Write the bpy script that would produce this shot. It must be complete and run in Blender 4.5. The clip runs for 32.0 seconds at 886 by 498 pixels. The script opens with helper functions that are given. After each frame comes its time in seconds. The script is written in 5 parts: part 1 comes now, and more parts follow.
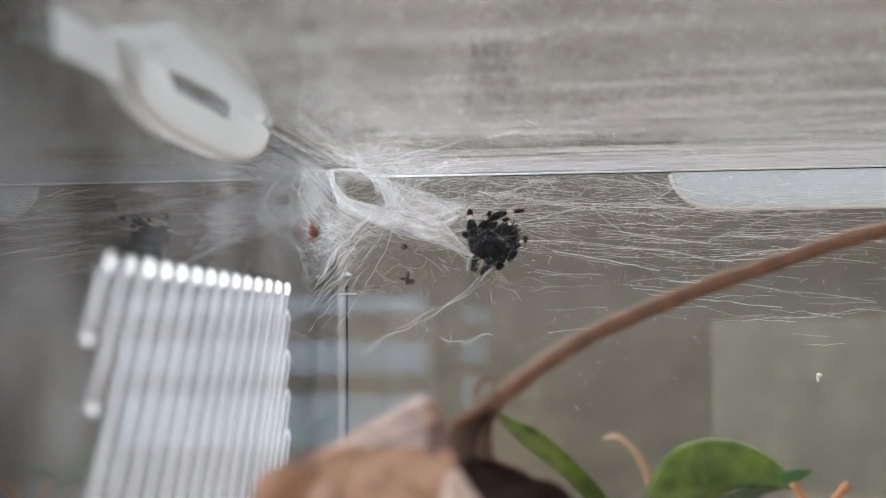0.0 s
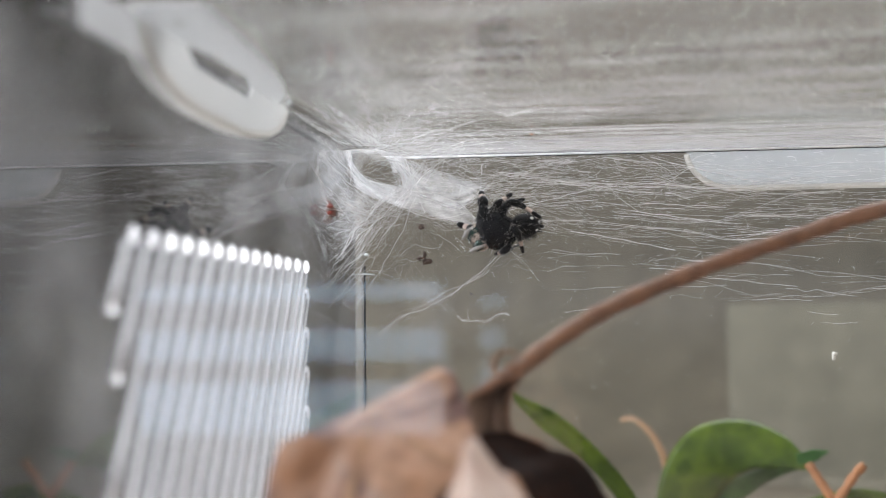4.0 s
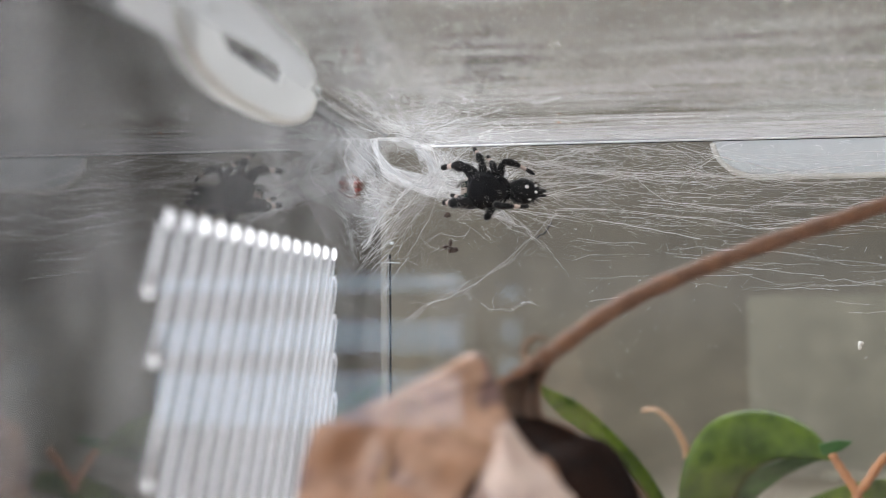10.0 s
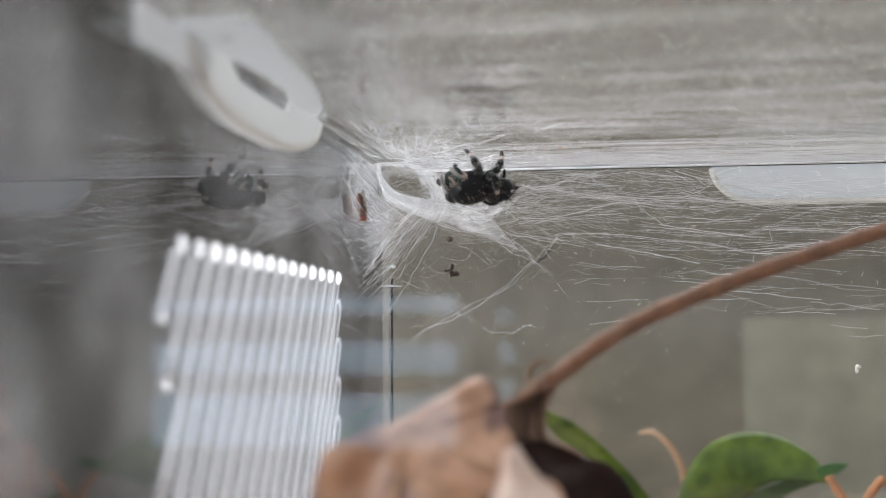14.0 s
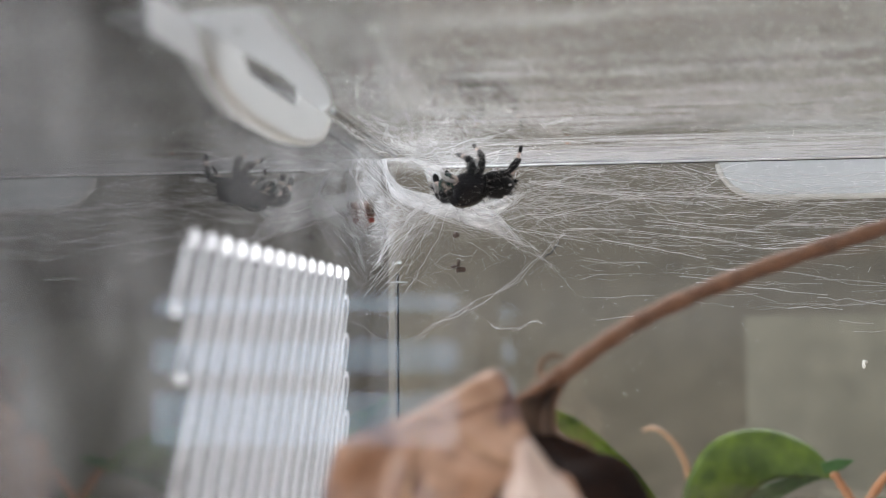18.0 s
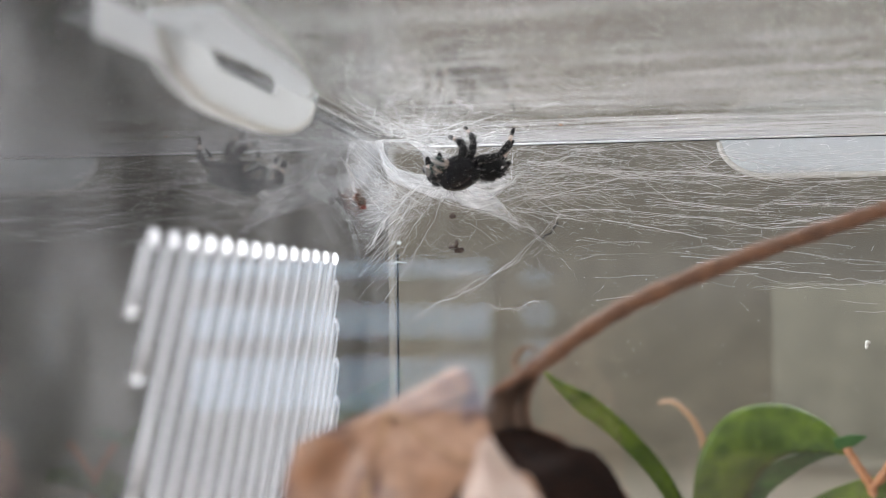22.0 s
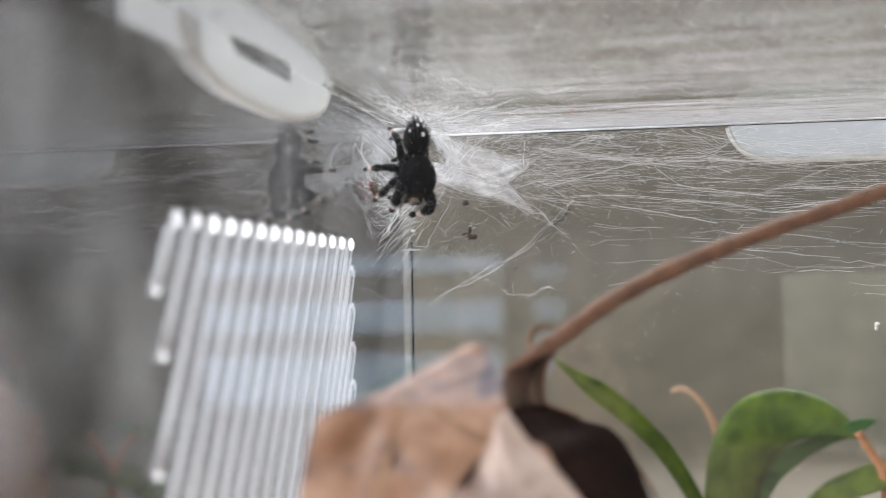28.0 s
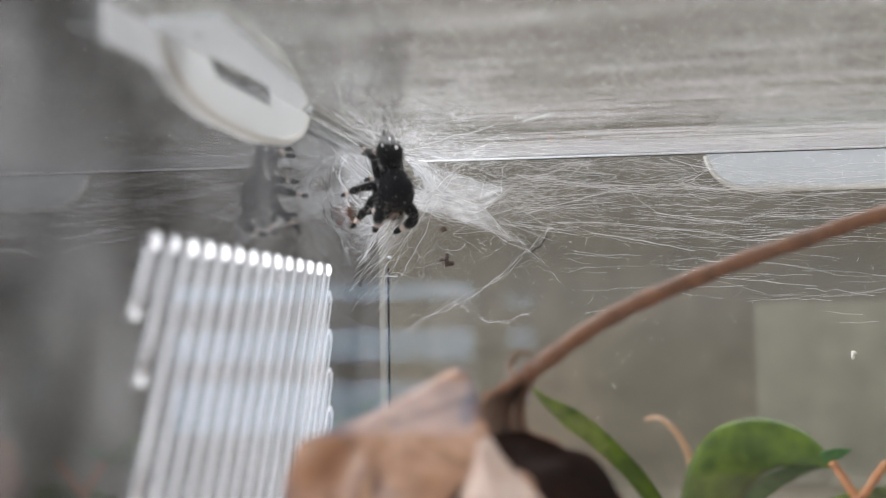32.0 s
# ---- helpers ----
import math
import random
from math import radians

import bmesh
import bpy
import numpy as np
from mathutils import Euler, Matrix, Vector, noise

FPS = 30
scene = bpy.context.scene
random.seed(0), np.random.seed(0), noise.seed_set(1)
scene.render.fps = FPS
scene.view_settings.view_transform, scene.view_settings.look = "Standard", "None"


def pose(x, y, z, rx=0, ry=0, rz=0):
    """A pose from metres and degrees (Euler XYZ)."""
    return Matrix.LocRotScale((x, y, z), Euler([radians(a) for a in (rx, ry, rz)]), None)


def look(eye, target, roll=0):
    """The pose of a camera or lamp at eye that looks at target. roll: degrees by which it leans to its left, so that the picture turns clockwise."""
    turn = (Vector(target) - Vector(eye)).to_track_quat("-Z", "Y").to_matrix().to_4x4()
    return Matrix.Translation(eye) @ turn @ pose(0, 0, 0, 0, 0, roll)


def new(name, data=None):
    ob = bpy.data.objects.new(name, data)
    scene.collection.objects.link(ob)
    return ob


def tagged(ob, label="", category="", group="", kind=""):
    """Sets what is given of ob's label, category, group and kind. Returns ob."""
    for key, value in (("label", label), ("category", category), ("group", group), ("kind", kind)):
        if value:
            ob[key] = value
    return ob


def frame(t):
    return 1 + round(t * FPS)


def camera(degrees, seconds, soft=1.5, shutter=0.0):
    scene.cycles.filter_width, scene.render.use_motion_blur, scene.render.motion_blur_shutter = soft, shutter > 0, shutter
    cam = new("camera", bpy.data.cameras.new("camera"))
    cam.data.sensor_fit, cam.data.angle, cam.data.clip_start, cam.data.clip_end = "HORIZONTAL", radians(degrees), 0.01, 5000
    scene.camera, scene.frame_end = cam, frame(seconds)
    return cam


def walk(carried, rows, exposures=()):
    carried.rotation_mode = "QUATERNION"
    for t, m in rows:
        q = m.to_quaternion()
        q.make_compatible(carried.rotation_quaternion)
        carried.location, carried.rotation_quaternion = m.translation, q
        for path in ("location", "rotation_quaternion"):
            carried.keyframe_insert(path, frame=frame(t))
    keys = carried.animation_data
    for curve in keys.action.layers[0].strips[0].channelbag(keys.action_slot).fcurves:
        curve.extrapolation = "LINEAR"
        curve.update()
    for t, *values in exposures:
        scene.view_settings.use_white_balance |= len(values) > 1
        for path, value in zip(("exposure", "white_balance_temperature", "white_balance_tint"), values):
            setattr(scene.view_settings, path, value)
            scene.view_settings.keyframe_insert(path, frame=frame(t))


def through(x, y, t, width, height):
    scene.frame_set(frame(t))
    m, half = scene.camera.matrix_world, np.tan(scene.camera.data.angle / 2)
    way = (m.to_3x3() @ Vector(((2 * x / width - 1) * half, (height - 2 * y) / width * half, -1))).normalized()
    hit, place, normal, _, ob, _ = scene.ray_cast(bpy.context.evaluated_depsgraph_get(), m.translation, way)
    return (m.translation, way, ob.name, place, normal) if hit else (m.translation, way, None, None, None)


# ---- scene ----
cam = camera(35.20, 32.0, soft=0.75)
PATH = [
    (0, (0.00127, -0.02556, 0.12483), (-0.2425, 1.9553, 0.2548), -0.41),
    (0.5, (0.00178, -0.02555, 0.1243), (-0.2425, 1.9553, 0.2526), -0.47),
    (1, (0.00209, -0.02658, 0.12425), (-0.2459, 1.954, 0.2499), -0.46),
    (1.5, (0.0021, -0.02676, 0.12411), (-0.2497, 1.9535, 0.2467), -0.45),
    (2, (0.002, -0.02685, 0.1239), (-0.2533, 1.9531, 0.2446), -0.51),
    (2.5, (0.00171, -0.02699, 0.12369), (-0.2563, 1.9526, 0.2445), -0.51),
    (3, (0.00191, -0.0274, 0.1237), (-0.2607, 1.9518, 0.2407), -0.50),
    (3.5, (0.00163, -0.02722, 0.12335), (-0.2628, 1.9518, 0.2399), -0.51),
    (5.5, (0.00054, -0.02727, 0.12276), (-0.274, 1.9507, 0.2332), -0.41),
    (6, (0.0007, -0.02739, 0.12286), (-0.2759, 1.9504, 0.2309), -0.34),
    (6.5, (0.00071, -0.02747, 0.12264), (-0.2787, 1.95, 0.2307), -0.40),
    (7, (0.00063, -0.02724, 0.1227), (-0.2822, 1.9498, 0.2292), -0.40),
    (7.5, (0.00066, -0.02804, 0.12273), (-0.2843, 1.9488, 0.2273), -0.35),
    (8, (0.00087, -0.02842, 0.12247), (-0.2876, 1.948, 0.2255), -0.30),
    (8.5, (0.00036, -0.0285, 0.12188), (-0.289, 1.9477, 0.2269), -0.41),
    (9, (0.00029, -0.02835, 0.12186), (-0.2899, 1.9477, 0.2263), -0.33),
    (9.5, (-0.0001, -0.02798, 0.12176), (-0.2889, 1.9482, 0.2282), -0.30),
    (10, (-0.0005, -0.02777, 0.1222), (-0.2885, 1.9485, 0.2286), -0.33),
    (10.5, (-0.00083, -0.02837, 0.12231), (-0.2883, 1.9478, 0.2316), -0.32),
    (11, (-0.00069, -0.02881, 0.12232), (-0.2885, 1.9473, 0.2331), -0.23),
    (11.5, (-0.00099, -0.0291, 0.12227), (-0.2871, 1.947, 0.2375), -0.25),
    (12, (-0.00106, -0.02939, 0.12258), (-0.2855, 1.9466, 0.2431), -0.24),
    (12.5, (-0.00101, -0.03036, 0.12271), (-0.2836, 1.9456, 0.2483), -0.16),
    (13, (-0.00114, -0.03026, 0.12264), (-0.2819, 1.9456, 0.2539), -0.21),
    (13.5, (-0.00148, -0.03047, 0.12253), (-0.2796, 1.9455, 0.2569), -0.27),
    (14, (-0.0016, -0.03038, 0.12252), (-0.2794, 1.9455, 0.2591), -0.25),
    (14.5, (-0.00133, -0.0304, 0.12244), (-0.2785, 1.9455, 0.2609), -0.30),
    (16.5, (-0.00331, -0.02998, 0.12192), (-0.2786, 1.9461, 0.2606), -0.23),
    (17, (-0.00316, -0.02989, 0.12227), (-0.2776, 1.9465, 0.2581), -0.21),
    (17.5, (-0.00309, -0.03005, 0.12228), (-0.2784, 1.9463, 0.2574), -0.27),
    (18, (-0.00308, -0.03028, 0.12193), (-0.278, 1.9461, 0.2577), -0.34),
    (18.5, (-0.00323, -0.03005, 0.12196), (-0.2766, 1.9466, 0.2574), -0.26),
    (19, (-0.0036, -0.02993, 0.12288), (-0.2746, 1.9471, 0.2574), -0.15),
    (19.5, (-0.00196, -0.03362, 0.12656), (-0.2772, 1.943, 0.2579), 0.18),
    (20, (-0.00155, -0.03058, 0.12556), (-0.2851, 1.9454, 0.2481), 0.14),
    (20.5, (0.00055, -0.02962, 0.12596), (-0.2993, 1.9448, 0.2338), 0.15),
    (20.7, (0.00667, -0.03041, 0.12773), (-0.3126, 1.9418, 0.2203), 0.15),
    (21, (0.0134, -0.03188, 0.13028), (-0.326, 1.937, 0.2218), 0.07),
    (21.5, (0.01126, -0.03238, 0.12887), (-0.3376, 1.9352, 0.2111), -0.28),
    (22, (0.00507, -0.0281, 0.12579), (-0.3368, 1.941, 0.2022), -0.50),
    (22.5, (0.00631, -0.02913, 0.12487), (-0.335, 1.9401, 0.2012), -0.71),
    (23, (0.00639, -0.02965, 0.12458), (-0.3334, 1.9397, 0.204), -0.85),
    (23.5, (0.00654, -0.03009, 0.12457), (-0.3325, 1.9393, 0.2065), -0.93),
    (24, (0.00628, -0.03047, 0.12456), (-0.3322, 1.9388, 0.2095), -0.99),
    (24.5, (0.00596, -0.03085, 0.12436), (-0.3342, 1.9381, 0.2112), -1.00),
    (25, (0.00582, -0.03095, 0.12438), (-0.3354, 1.9378, 0.2125), -1.04),
    (25.5, (0.00559, -0.03069, 0.12437), (-0.3374, 1.9377, 0.2115), -1.01),
    (26, (0.00554, -0.03116, 0.12433), (-0.342, 1.9366, 0.2084), -0.98),
    (26.5, (0.00509, -0.03136, 0.1241), (-0.3463, 1.9359, 0.203), -1.04),
    (28.5, (0.00501, -0.0313, 0.12363), (-0.352, 1.9352, 0.1983), -1.01),
    (29, (0.00462, -0.03166, 0.12365), (-0.3469, 1.9356, 0.2036), -0.95),
    (29.5, (0.00422, -0.03188, 0.12344), (-0.3396, 1.9363, 0.2133), -0.84),
    (30, (0.00394, -0.03159, 0.12324), (-0.3312, 1.9376, 0.2222), -0.83),
    (30.5, (0.0037, -0.03105, 0.12333), (-0.3233, 1.9392, 0.2294), -0.76),
    (31, (0.00349, -0.0306, 0.12345), (-0.3157, 1.9405, 0.2366), -0.78),
    (31.5, (0.0035, -0.03032, 0.12348), (-0.312, 1.9414, 0.2372), -0.73),
    (32, (0.00361, -0.0304, 0.12332), (-0.3094, 1.9416, 0.2386), -0.76),
]
EXPOSURE = [(0, 0.01), (3, 0.09), (9, 0.09), (13, -0.02), (19, 0.01), (20.2, 0.04), (21.5, 0.13), (24, 0.1), (26, 0.12), (29, 0.16), (32, 0.09)]
walk(cam, [(t, look(eye, target, roll)) for t, eye, target, roll in PATH], EXPOSURE)

# depth of field of a close-up lens
cam.data.dof.use_dof = True
cam.data.dof.focus_distance = 0.232
cam.data.dof.aperture_fstop = 18.0

# ---- light ----
world = bpy.data.worlds.new("overcast_sky")
scene.world = world
world.use_nodes = True
wn = world.node_tree
sky = wn.nodes.new("ShaderNodeTexSky")
sky.sky_type, sky.sun_disc = "NISHITA", False
sky.dust_density, sky.ozone_density = 0.2, 3.0
sky.sun_elevation, sky.sun_rotation = radians(40), radians(180)
wn.links.new(sky.outputs[0], wn.nodes["Background"].inputs[0])
wn.nodes["Background"].inputs[1].default_value = 0.12

sun = new("sun", bpy.data.lights.new("sun", "SUN"))
sun.data.energy, sun.data.angle, sun.data.color = 1.0, radians(12), (1, 0.96, 0.9)
sun.matrix_world = look((0, -3, 2.6), (0, 0, 0.1))


def added_light(name, x, y, z, w, h, watts, target):
    """An added area lamp of sky colour, set in an unseen window opening."""
    ob = new(name, bpy.data.lights.new(name, "AREA"))
    ob.data.shape, ob.data.size, ob.data.size_y = "RECTANGLE", w, h
    ob.data.energy, ob.data.color = watts, (0.94, 0.972, 1.03)
    ob.matrix_world = look((x, y, z), target)
    return ob


# three lamps added out of view to light the enclosure from front, side and rear
added_light("added_light", 0.05, -0.70, 0.76, 1.1, 0.72, 6.0, (0.05, 1.0, 0.76))
added_light("added_light", -1.52, 0.05, 0.76, 1.3, 1.16, 47.0, (1.0, 0.05, 0.66))
added_light("added_light", -0.1, 1.18, 1.18, 1.5, 0.5, 38.0, (-0.35, 0.0, 0.62))

# ---- small helpers ----
MM = 0.001


def P(x, y, z):
    return Vector((x * MM, y * MM, z * MM))


def mesh_of(name, bm, material, smooth=True):
    bmesh.ops.recalc_face_normals(bm, faces=bm.faces[:])
    me = bpy.data.meshes.new(name)
    bm.to_mesh(me)
    bm.free()
    for m in material if isinstance(material, (list, tuple)) else (material,):
        me.materials.append(m)
    if smooth:
        me.polygons.foreach_set("use_smooth", [True] * len(me.polygons))
    return me


def part(name, bm, material, parent=None, label="", smooth=True):
    ob = new(name, mesh_of(name, bm, material, smooth))
    ob.parent = parent
    return tagged(ob, label)


def holder(name, label, category, group="", at=(0, 0, 0), kind=""):
    ob = new(name)
    ob.empty_display_size = 0.004
    ob.location = at
    return tagged(ob, label, category, group, kind)


def box(bm, lo, hi, bevel=0.0):
    """A box between two corners, in millimetres."""
    c = [(a + b) / 2 * MM for a, b in zip(lo, hi)]
    s = [abs(b - a) * MM for a, b in zip(lo, hi)]
    made = bmesh.ops.create_cube(bm, size=1, matrix=Matrix.LocRotScale(c, None, s))
    if bevel:
        edges = {e for v in made["verts"] for e in v.link_edges}
        bmesh.ops.bevel(bm, geom=list(edges), offset=bevel * MM, segments=2, affect="EDGES", profile=0.6)
    return bm


def tube(bm, points, radii, n=8, flat=1.0, cap=True):
    """A swept tube through points, with a radius at each one."""
    points = [Vector(p) for p in points]
    if not isinstance(radii, (list, tuple)):
        radii = [radii] * len(points)
    rings, side = [], None
    for i, p in enumerate(points):
        way = (points[min(i + 1, len(points) - 1)] - points[max(i - 1, 0)]).normalized()
        if side is None:
            side = way.orthogonal().normalized()
        side = (side - way * side.dot(way)).normalized()
        other = way.cross(side)
        rings.append([bm.verts.new(p + (side * math.cos(a) + other * math.sin(a) * flat) * radii[i]) for a in (2 * math.pi * k / n for k in range(n))])
    for a, b in zip(rings, rings[1:]):
        for k in range(n):
            bm.faces.new((a[k], a[(k + 1) % n], b[(k + 1) % n], b[k]))
    if cap and n > 2:
        bm.faces.new(rings[0][::-1])
        bm.faces.new(rings[-1])
    return bm


def smooth_line(points, n):
    """n points on a Catmull-Rom curve through points."""
    pts = [Vector(p) for p in points]
    pts = [2 * pts[0] - pts[1]] + pts + [2 * pts[-1] - pts[-2]]
    out = []
    for k in range(n):
        s = k / (n - 1) * (len(pts) - 3)
        i = min(int(s), len(pts) - 4)
        u = s - i
        a, b, c, d = pts[i : i + 4]
        out.append(0.5 * (2 * b + (c - a) * u + (2 * a - 5 * b + 4 * c - d) * u * u + (3 * b - a - 3 * c + d) * u ** 3))
    return out


def sheet(bm, f, nu, nv, thick=0.0):
    """A surface f(u, v) with u, v from 0 to 1; with a thickness where given."""
    grid = [[Vector(f(i / nu, j / nv)) for j in range(nv + 1)] for i in range(nu + 1)]
    normal = [[None] * (nv + 1) for _ in range(nu + 1)]
    for i in range(nu + 1):
        for j in range(nv + 1):
            du = grid[min(i + 1, nu)][j] - grid[max(i - 1, 0)][j]
            dv = grid[i][min(j + 1, nv)] - grid[i][max(j - 1, 0)]
            normal[i][j] = du.cross(dv).normalized() if du.cross(dv).length > 0 else Vector((0, 0, 1))
    layers = (0.5, -0.5) if thick else (0.0,)
    verts = [[[bm.verts.new(grid[i][j] + normal[i][j] * thick * s) for j in range(nv + 1)] for i in range(nu + 1)] for s in layers]
    for k, v in enumerate(verts):
        for i in range(nu):
            for j in range(nv):
                q = (v[i][j], v[i + 1][j], v[i + 1][j + 1], v[i][j + 1])
                bm.faces.new(q if k == 0 else q[::-1])
    if thick:
        a, b = verts
        rim = [(i, 0) for i in range(nu)] + [(nu, j) for j in range(nv)] + [(i, nv) for i in range(nu, 0, -1)] + [(0, j) for j in range(nv, 0, -1)]
        for (i, j), (k, l) in zip(rim, rim[1:] + rim[:1]):
            bm.faces.new((a[i][j], b[i][j], b[k][l], a[k][l]))
    return bm


def ball(bm, centre, size, u=20, v=14, squash=None):
    """A rounded body: squash(p) shapes the unit ball first."""
    made = bmesh.ops.create_uvsphere(bm, u_segments=u, v_segments=v, radius=1)["verts"]
    for q in made:
        p = squash(q.co.copy()) if squash else q.co
        q.co = Vector([c + s * a for c, s, a in zip(centre, size, p)]) * MM
    return made


# ---- materials ----
class Mat:
    """A node material and short calls to build it."""

    def __init__(self, name):
        self.m = bpy.data.materials.new(name)
        self.m.use_nodes = True
        self.t = self.m.node_tree
        self.t.nodes.clear()
        self.out = self.n("ShaderNodeOutputMaterial")
        self.pos = self.n("ShaderNodeTexCoord").outputs["Object"]

    def n(self, kind, **values):
        node = self.t.nodes.new(kind)
        for k, v in values.items():
            node.inputs[k].default_value = v
        return node

    def l(self, a, b):
        self.t.links.new(a, b)

    def noise(self, scale, detail=4, stretch=(1, 1, 1), rough=0.55, where=None):
        mp = self.n("ShaderNodeMapping")
        mp.inputs["Scale"].default_value = stretch
        self.l(where or self.pos, mp.inputs["Vector"])
        t = self.n("ShaderNodeTexNoise", Scale=scale, Detail=detail, Roughness=rough)
        self.l(mp.outputs[0], t.inputs["Vector"])
        return t.outputs[0]

    def ramp(self, fac, *stops):
        r = self.n("ShaderNodeValToRGB")
        e = r.color_ramp.elements
        while len(e) < len(stops):
            e.new(0.5)
        for s, (p, c) in zip(e, stops):
            s.position, s.color = p, (*c, 1) if isinstance(c, tuple) else (c, c, c, 1)
        self.l(fac, r.inputs[0])
        return r.outputs[0]

    def mul(self, a, b, kind="MULTIPLY"):
        m = self.n("ShaderNodeMath")
        m.operation = kind
        for i, v in enumerate((a, b)):
            if isinstance(v, (int, float)):
                m.inputs[i].default_value = v
            else:
                self.l(v, m.inputs[i])
        return m.outputs[0]

    def tint(self, fac, a, b, kind="MIX"):
        m = self.n("ShaderNodeMix")
        m.data_type, m.blend_type = "RGBA", kind
        for i, v in ((0, fac), (6, a), (7, b)):
            if isinstance(v, (int, float)):
                m.inputs[i].default_value = v
            elif isinstance(v, tuple):
                m.inputs[i].default_value = (*v, 1)
            else:
                self.l(v, m.inputs[i])
        return m.outputs[2]

    def bump(self, height, strength, distance):
        b = self.n("ShaderNodeBump", Strength=strength, Distance=distance)
        self.l(height, b.inputs["Height"])
        return b.outputs[0]

    def mix(self, fac, a, b):
        m = self.n("ShaderNodeMixShader")
        if isinstance(fac, (int, float)):
            m.inputs[0].default_value = fac
        else:
            self.l(fac, m.inputs[0])
        self.l(a, m.inputs[1])
        self.l(b, m.inputs[2])
        return m.outputs[0]

    def shader(self, kind, colour=None, rough=None, normal=None):
        s = self.n(kind)
        if colour is not None:
            if isinstance(colour, tuple):
                s.inputs["Color"].default_value = (*colour, 1)
            else:
                self.l(colour, s.inputs["Color"])
        if rough is not None:
            s.inputs["Roughness"].default_value = rough
        if normal is not None:
            self.l(normal, s.inputs["Normal"])
        return s.outputs[0]

    def principled(self, colour, rough=0.5, normal=None, **more):
        s = self.n("ShaderNodeBsdfPrincipled")
        if isinstance(colour, tuple):
            s.inputs["Base Color"].default_value = (*colour, 1)
        else:
            self.l(colour, s.inputs["Base Color"])
        if isinstance(rough, (int, float)):
            s.inputs["Roughness"].default_value = rough
        else:
            self.l(rough, s.inputs["Roughness"])
        if normal is not None:
            self.l(normal, s.inputs["Normal"])
        for k, v in more.items():
            s.inputs[k.replace("_", " ")].default_value = v
        return s.outputs[0]

    def done(self, shader):
        self.l(shader, self.out.inputs[0])
        return self.m


def plain(name, dark, light, scale, rough=0.6, grain=None, bump=0.3, dist=0.0002, stretch=(1, 1, 1), **more):
    m = Mat(name)
    big = m.noise(scale, 4, stretch)
    fine = m.noise(grain or scale * 9, 5, stretch)
    col = m.tint(big, dark, light)
    col = m.tint(0.35, col, m.ramp(fine, (0.3, 0.25), (0.7, 0.8)), "OVERLAY")
    return m.done(m.principled(col, rough, m.bump(fine, bump, dist), **more))


def pane_material(name, ior, stretch, dust=0.05, tone=(0.98, 0.975, 0.975), ripple=0.02):
    """Clear acrylic: sees through, mirrors by Fresnel, with fine scratches and dust."""
    m = Mat(name)
    fine = m.noise(900, 5, stretch)
    nrm = m.bump(fine, ripple, 0.0001)
    gloss = m.shader("ShaderNodeBsdfGlossy", (1, 1, 1), 0.012, nrm)
    haze = m.mix(0.5, m.shader("ShaderNodeBsdfDiffuse", (0.8, 0.8, 0.79)), m.shader("ShaderNodeBsdfTranslucent", (0.8, 0.8, 0.79)))
    spots = m.ramp(m.noise(420, 6), (0.60, 0.0), (0.75, 1.0))
    smear = m.ramp(m.noise(45, 4), (0.35, 0.15), (0.7, 1.0))
    base = m.mix(m.mul(m.mul(spots, 0.6, "ADD"), m.mul(smear, dust)), m.shader("ShaderNodeBsdfTransparent", tone), haze)
    fres = m.n("ShaderNodeFresnel", IOR=ior)
    return m.done(m.mix(fres.outputs[0], base, gloss))


CLEAR = pane_material("clear_acrylic", 1.49, (1, 1, 1), 0.006)
CLEAN = pane_material("clean_acrylic", 1.49, (1, 1, 1), 0.0012)
CLEAR_SIDE = pane_material("clear_acrylic_side", 1.8, (0.6, 0.2, 3), 0.3, ripple=0.002)


def lid_material():
    m = Mat("hazy_scratched_acrylic")
    streak = m.noise(60, 7, (0.7, 7, 1), 0.65)
    fine = m.noise(420, 7, (0.2, 3.2, 1), 0.8)
    cloud = m.noise(30, 4, (0.5, 1.6, 1))
    sharp = m.shader("ShaderNodeBsdfGlossy", (0.98, 0.98, 0.97), 0.035, m.bump(fine, 0.03, 0.0001))
    brushed = m.shader("ShaderNodeBsdfGlossy", (0.98, 0.98, 0.97), 0.22, m.bump(fine, 0.6, 0.0006))
    lines = m.ramp(m.tint(0.55, streak, fine), (0.46, 0.0), (0.53, 1.0))
    gloss = m.mix(m.mul(lines, 0.42), sharp, brushed)
    dull = m.ramp(m.tint(0.5, m.noise(22, 5, (0.45, 2.2, 1), 0.6), m.noise(110, 5, (0.9, 0.6, 1), 0.65)), (0.40, 0.22), (0.60, 0.9))
    col = m.tint(1.0, m.tint(lines, (0.15, 0.143, 0.13), (0.66, 0.66, 0.65)), dull, "MULTIPLY")
    haze = m.mix(0.55, m.shader("ShaderNodeBsdfDiffuse", col), m.shader("ShaderNodeBsdfTranslucent", col))
    thin = m.ramp(m.tint(0.6, cloud, lines), (0.25, 0.03), (0.8, 0.16))
    base = m.mix(thin, m.shader("ShaderNodeBsdfTransparent", (0.84, 0.835, 0.815)), haze)
    fres = m.n("ShaderNodeFresnel", IOR=2.0)
    return m.done(m.mix(m.mul(fres.outputs[0], m.ramp(lines, (0.0, 1.0), (1.0, 0.72))), base, gloss))


LID = lid_material()


